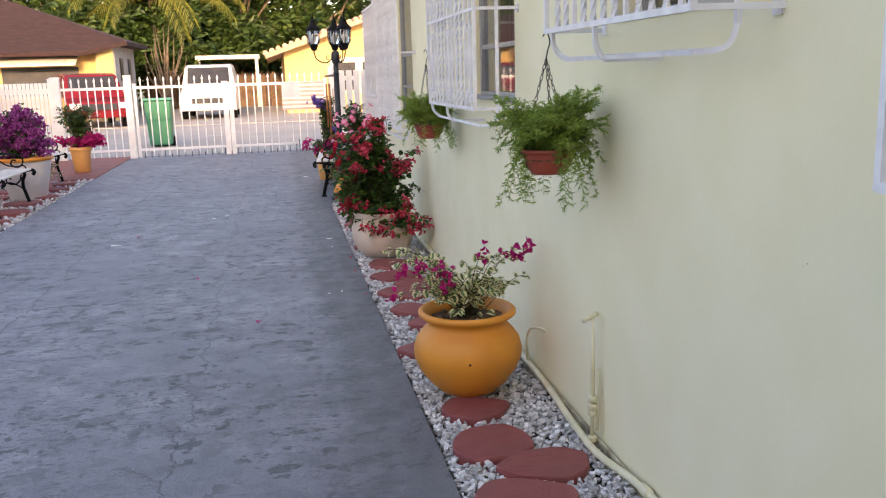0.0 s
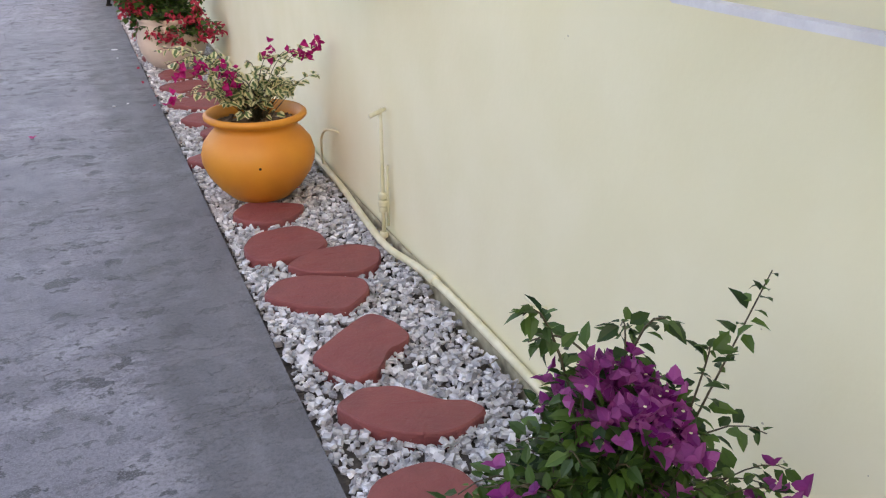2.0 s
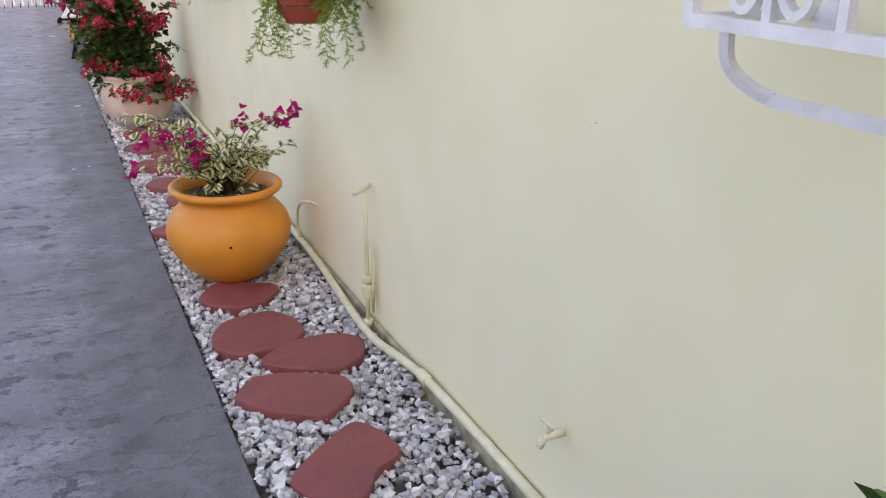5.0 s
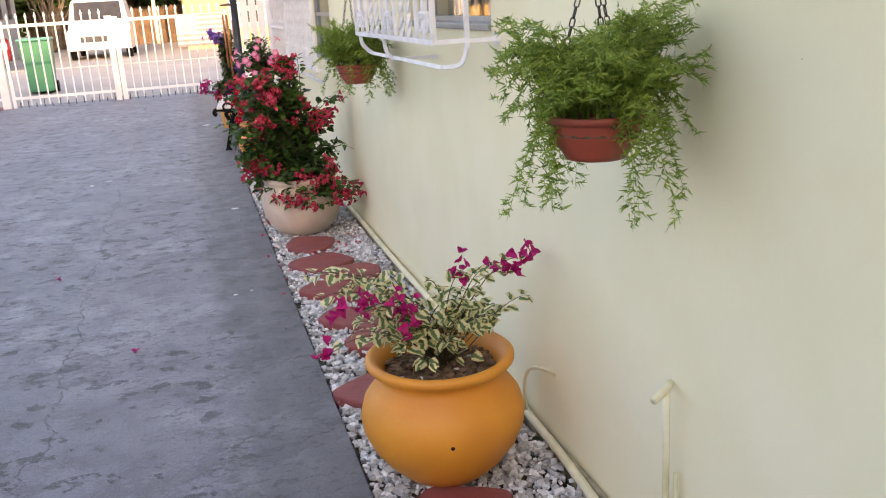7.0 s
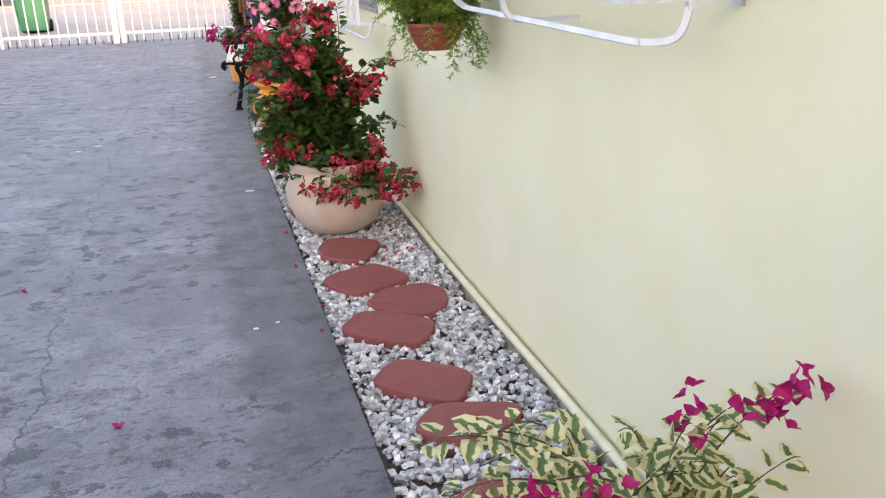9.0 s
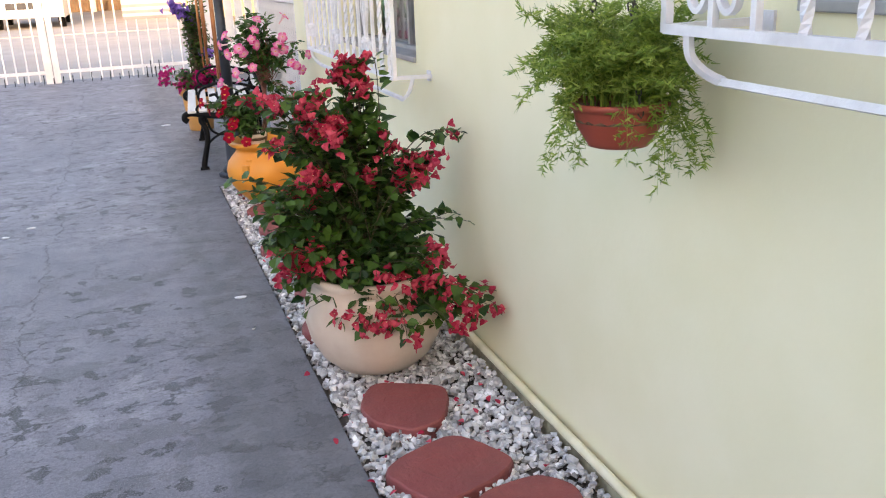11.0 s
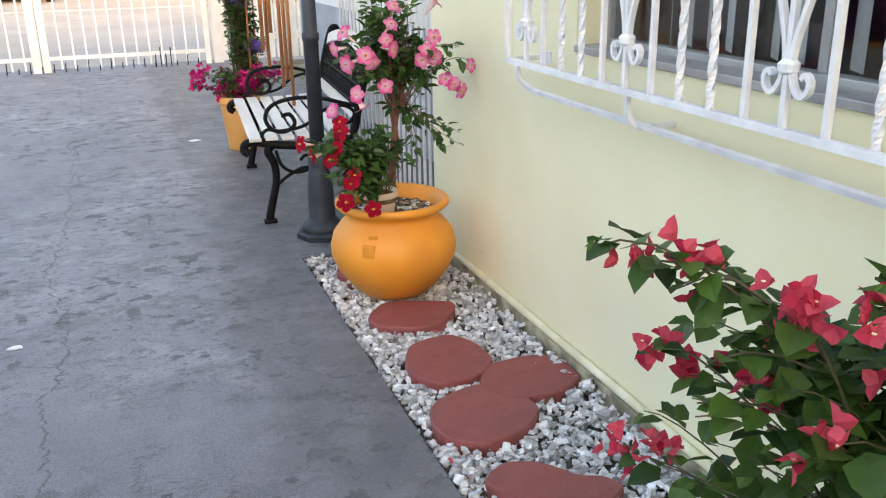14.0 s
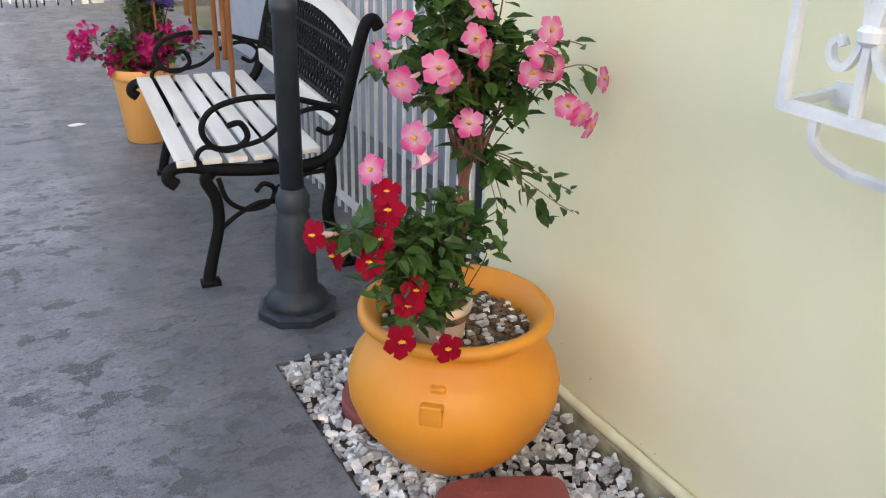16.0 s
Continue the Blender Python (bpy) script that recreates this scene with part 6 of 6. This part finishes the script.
def vehicle(name, m, paint, label, w, l, h, boxy):
    """A car with its nose towards local -y."""
    top = empty(name, m, label=label, category="car", group="parked cars")
    hw = w / 2
    prof = [(-l / 2, 0.35), (-l / 2 - 0.03, 0.62), (-l / 2 + 0.08, 0.9), (-l / 2 + 1.0, 1.02), (-l / 2 + 1.55, h - 0.06), (-l / 2 + 2.1, h), (l / 2 - 0.6, h), (l / 2 - 0.1, 1.05), (l / 2, 0.9), (l / 2, 0.35)]
    secs = ((-hw, 0.93, 0.0), (-hw * 0.94, 1.0, 0.02), (hw * 0.94, 1.0, 0.02), (hw, 0.93, 0.0))
    v, f = [], []
    n = len(prof)
    for x, k, _ in secs:
        for y, z in prof:
            taper = 0.86 if z > 1.1 else 1.0
            v.append((x * taper, y * (0.98 if abs(x) == hw else 1), 0.35 + (z - 0.35) * (k if z > 1.1 else 1)))
    for i in range(len(secs) - 1):
        f += [(i * n + k, i * n + (k + 1) % n, (i + 1) * n + (k + 1) % n, (i + 1) * n + k) for k in range(n)]
    f += [tuple(range(n)), tuple(3 * n + k for k in range(n - 1, -1, -1))]
    Geo().add(v, f).build("body", paint, top, bevel=0.05, seg=3)
    y0, y1 = -l / 2 + 1.08, -l / 2 + 1.52
    Geo().add([(-hw * 0.78, y0 - 0.03, 1.07), (hw * 0.78, y0 - 0.03, 1.07), (hw * 0.74, y1 - 0.05, h - 0.12), (-hw * 0.74, y1 - 0.05, h - 0.12),
               (-hw * 0.78, y0 + 0.03, 1.07), (hw * 0.78, y0 + 0.03, 1.07), (hw * 0.74, y1 + 0.01, h - 0.12), (-hw * 0.74, y1 + 0.01, h - 0.12)],
              [(0, 1, 2, 3), (7, 6, 5, 4), (0, 4, 5, 1), (2, 6, 7, 3)]).build("windscreen", WIN_DARK, top)
    g = Geo()
    for s in (-1, 1):
        x = s * hw * 0.885
        g.add([(x, -l / 2 + 1.5, 1.08), (x, l / 2 - 0.5, 1.08), (x * 0.97, l / 2 - 0.8, h - 0.14), (x * 0.97, -l / 2 + 1.95, h - 0.14)], [(0, 1, 2, 3)])
    sw = g.build("side_window", WIN_DARK, top)
    g = Geo().box(-hw * 0.55, hw * 0.55, -l / 2 - 0.05, -l / 2 + 0.02, 0.62, 0.82)
    g.build("radiator_grille", WIN_DARK, top)
    for a in (-0.92, 0.6):
        Geo().box(hw * a, hw * (a + 0.32), -l / 2 - 0.03, -l / 2 + 0.08, 0.66, 0.86).build("headlamp", POT_WHITE, top, bevel=0.02)
    Geo().box(-hw * 0.97, hw * 0.97, -l / 2 - 0.1, -l / 2 + 0.05, 0.36, 0.58).build("bumper", paint, top, bevel=0.04)
    for yy in (-l / 2 + 0.8, l / 2 - 0.8):
        for s in (-1, 1):
            wh = Geo().lathe([(0.2, -0.1), (0.33, -0.1), (0.35, -0.06), (0.35, 0.06), (0.33, 0.1), (0.2, 0.1)], 24).build("wheel", IRON_BLACK, top)
            wh.matrix_local = pose(s * (hw - 0.12), yy, 0.35, 0, 90, 0)
    return top


CAR_WHITE = surf("white car paint", (0.8, 0.78, 0.75), (0.75, 0.73, 0.7), 3, 0.25, 0)
CAR_RED = surf("dark red car paint", (0.22, 0.012, 0.014), (0.17, 0.01, 0.012), 3, 0.2, 0)
vehicle("parked_car", pose(-2.55, 37.2, -0.05), CAR_WHITE, "white utility vehicle parked nose to the street", 2.1, 4.7, 2.1, True)
vehicle("parked_car", pose(-6.5, 33.4, -0.05, 0, 0, 18), CAR_RED, "dark red car parked across the street", 2.0, 4.7, 1.85, True)

# wheeled bin
top = empty("wheeled_bin", pose(-2.72, 21.9, -0.06), label="green plastic wheeled bin beyond the gate", category="bin")
BIN = surf("green bin plastic", (0.02, 0.16, 0.08), (0.025, 0.2, 0.1), 5, 0.5, 0.05, 40)
g = Geo().add([(-0.24, -0.26, 0.05), (0.24, -0.26, 0.05), (0.24, 0.26, 0.05), (-0.24, 0.26, 0.05), (-0.3, -0.33, 1.08), (0.3, -0.33, 1.08), (0.3, 0.33, 1.08), (-0.3, 0.33, 1.08)], [(3, 2, 1, 0), (0, 1, 5, 4), (1, 2, 6, 5), (2, 3, 7, 6), (3, 0, 4, 7), (4, 5, 6, 7)])
g.build("body", BIN, top, bevel=0.03)
Geo().box(-0.32, 0.32, -0.36, 0.34, 1.09, 1.14).box(-0.3, 0.3, 0.34, 0.42, 1.08, 1.12).build("lid", surf("light green lid", (0.06, 0.3, 0.2), (0.08, 0.34, 0.22), 5, 0.5, 0), top, bevel=0.02)
Geo().tube([(-0.28, 0.26, 0.12), (0.28, 0.26, 0.12)], 0.12, 14).build("wheel", IRON_BLACK, top)

# ---- trees ----
BARK = surf("grey brown bark", (0.13, 0.09, 0.06), (0.2, 0.15, 0.1), 6, 0.9, 0.6, 20)
CROWN = leafy("broad tree leaf", (0.02, 0.055, 0.01), (0.09, 0.14, 0.03), through_light=0.3)
CROWN_DRY = leafy("brownish tree leaf", (0.10, 0.07, 0.02), (0.2, 0.14, 0.05), through_light=0.3)
PALM = leafy("palm leaflet", (0.09, 0.12, 0.02), (0.26, 0.26, 0.05), through_light=0.3)


def tree(x, y, h, spread, seed, leaf=CROWN, count=4200, size=0.42):
    r = random.Random(seed)
    top = empty("tree", label="broad leafy tree behind the houses", category="tree", group="trees behind the houses")
    t, c = Geo(), Geo()
    trunk = [Vector((x + r.gauss(0, 0.12) * i, y + r.gauss(0, 0.12) * i, h * 0.55 * i / 4 - 0.1)) for i in range(5)]
    t.tube(smooth_line(trunk, 4), [0.28 * (1 - 0.5 * i / 16) for i in range(17)], 8)
    ends = []
    for k in range(14):
        s = trunk[2 + k % 3]
        a = k * 2.4 + r.random()
        e = Vector((x + math.cos(a) * spread * r.uniform(0.4, 1), y + math.sin(a) * spread * r.uniform(0.4, 1), h * r.uniform(0.45, 1.0)))
        t.tube(bez(s, s + Vector((0, 0, 0.8)), e - Vector((0, 0, 0.3)), e, 8), [0.12 * (1 - 0.8 * i / 7) for i in range(8)], 6)
        ends.append(e)
    for _ in range(count):
        e = r.choice(ends)
        p = e + Vector((r.gauss(0, 1), r.gauss(0, 1), r.gauss(0, 0.7))) * spread * 0.24
        c.leaf(p, rand_dir(r, 0.0), rand_dir(r, 0.5), size * r.uniform(0.6, 1.3), size * r.uniform(0.4, 0.7))
    t.build("trunk", BARK, top, smooth=True)
    c.build("crown", leaf, top)


for row in ((-6.0, 54, 7.6, 3.2, 1), (-1.6, 56, 8.2, 3.4, 2), (2.6, 57, 7.0, 3.0, 3), (-12, 56, 8.0, 4.0, 4), (-18, 54, 7.5, 3.8, 5), (8, 60, 8.0, 3.4, 6), (-3.5, 58, 6.5, 3.0, 7), (13, 58, 9, 4, 8), (-25, 56, 8, 4, 9), (-5.4, 48.6, 5.2, 2.0, 10), (-8.6, 48.5, 5.0, 2.2, 11), (-2.2, 52.0, 4.6, 2.0, 12)):
    tree(*row, leaf=CROWN_DRY if row[4] == 9 else CROWN)


def palm(x, y, h, fl, seed, n=26, label="coconut palm with long drooping fronds"):
    r = random.Random(seed)
    top = empty("palm_tree", label=label, category="palm tree", group="palms behind the houses")
    Geo().tube([(x, y, -0.1), (x + 0.1, y, h * 0.5), (x, y, h)], [0.22, 0.16, 0.14], 10).build("trunk", BARK, top, smooth=True)
    c = Geo()
    for k in range(n):
        a = k * 2.399 + r.uniform(-0.2, 0.2)
        el = r.uniform(-0.25, 0.95)
        d = Vector((math.cos(a) * math.cos(el), math.sin(a) * math.cos(el), math.sin(el)))
        p0 = Vector((x, y, h))
        tip = p0 + d * fl - Vector((0, 0, fl * 0.45))
        pts = bez(p0, p0 + d * fl * 0.4, p0 + d * fl * 0.8 - Vector((0, 0, fl * 0.1)), tip, 22)
        c.tube(pts, [0.03 * (1 - 0.9 * i / 21) for i in range(22)], 4)
        for i in range(2, 22):
            ax = (pts[i] - pts[i - 1]).normalized()
            s = ax.cross(Vector((0, 0, 1))).normalized()
            for sg in (-1, 1):
                for q in (0.0, 0.5):
                    pp = pts[i].lerp(pts[i - 1], q)
                    ll = fl * 0.2 * (1 - 0.5 * abs(i / 21 - 0.45)) * r.uniform(0.8, 1.1)
                    c.leaf(pp, s * sg + ax * 0.5 - Vector((0, 0, 0.75 + r.uniform(0, 0.3))), Vector((0, 0, 1)), ll, 0.055, 0.1, 0.2)
    c.build("frond", PALM, top)


palm(-6.2, 50.0, 6.4, 5.0, 61, 46)
palm(1.6, 58, 8.2, 3.6, 62)
palm(3.6, 62, 8.6, 3.4, 63)
palm(-0.6, 63, 8.8, 3.4, 64)
palm(-16.2, 33, 0.9, 1.8, 65, 16, "low palm beside the far house")

g = Geo()
r = random.Random(91)
for _ in range(15000):
    x = r.uniform(-42, 34)
    z = r.random() ** 0.8 * (5.6 + 1.5 * noise.noise((x * 0.16, 0, 0)) + 0.8 * noise.noise((x * 0.6, 3, 0)))
    g.leaf((x, 66 + r.gauss(0, 0.8), z), rand_dir(r, 0), rand_dir(r, 0.4), r.uniform(0.5, 1.0), r.uniform(0.35, 0.7))
tagged(g.build("distant_woods", CROWN), "dense dark green woods behind the houses", "woods", kind="stuff")

# bare branches beside the carport
top = empty("bare_tree", label="bare twisted grey branches beside the far house", category="tree")
g = Geo()
r = random.Random(71)
for k in range(26):
    e = Vector((-5.8 + r.uniform(-0.3, 1.7), 45 + r.uniform(-0.6, 0.6), r.uniform(2.2, 4.4)))
    g.tube(bez((-5.3, 45, -0.1), (-5.2 + r.gauss(0, 0.3), 45, 1.2), e - Vector((0, 0, 1.1)), e, 8), [0.075 * (1 - 0.9 * i / 7) for i in range(8)], 6)
g.build("branch", BARK, top, smooth=True)

# unseen block added behind the start of the walk for shade, and side boundary
# its stepped heights keep the low sun off drive, wall and side fences
g = Geo().box(-8.2, -3.2, -20, -12.0, -0.2, 7.9).box(-30, -8.2, -20, -12.0, -0.2, 9.3).box(-3.2, 14, -20, -12.0, -0.2, 9.3)
tagged(g.build("sun_block_behind", STUCCO), "unseen pale block added behind the yard to shade it from the low sun", "building")
g = Geo().box(-5.45, -5.3, -8.0, GATE_Y - 0.1, -0.2, 1.6)
tagged(g.build("wall_boundary", WHITE_WALL), "plain white boundary wall along the far side of the yard", "wall", kind="structure")
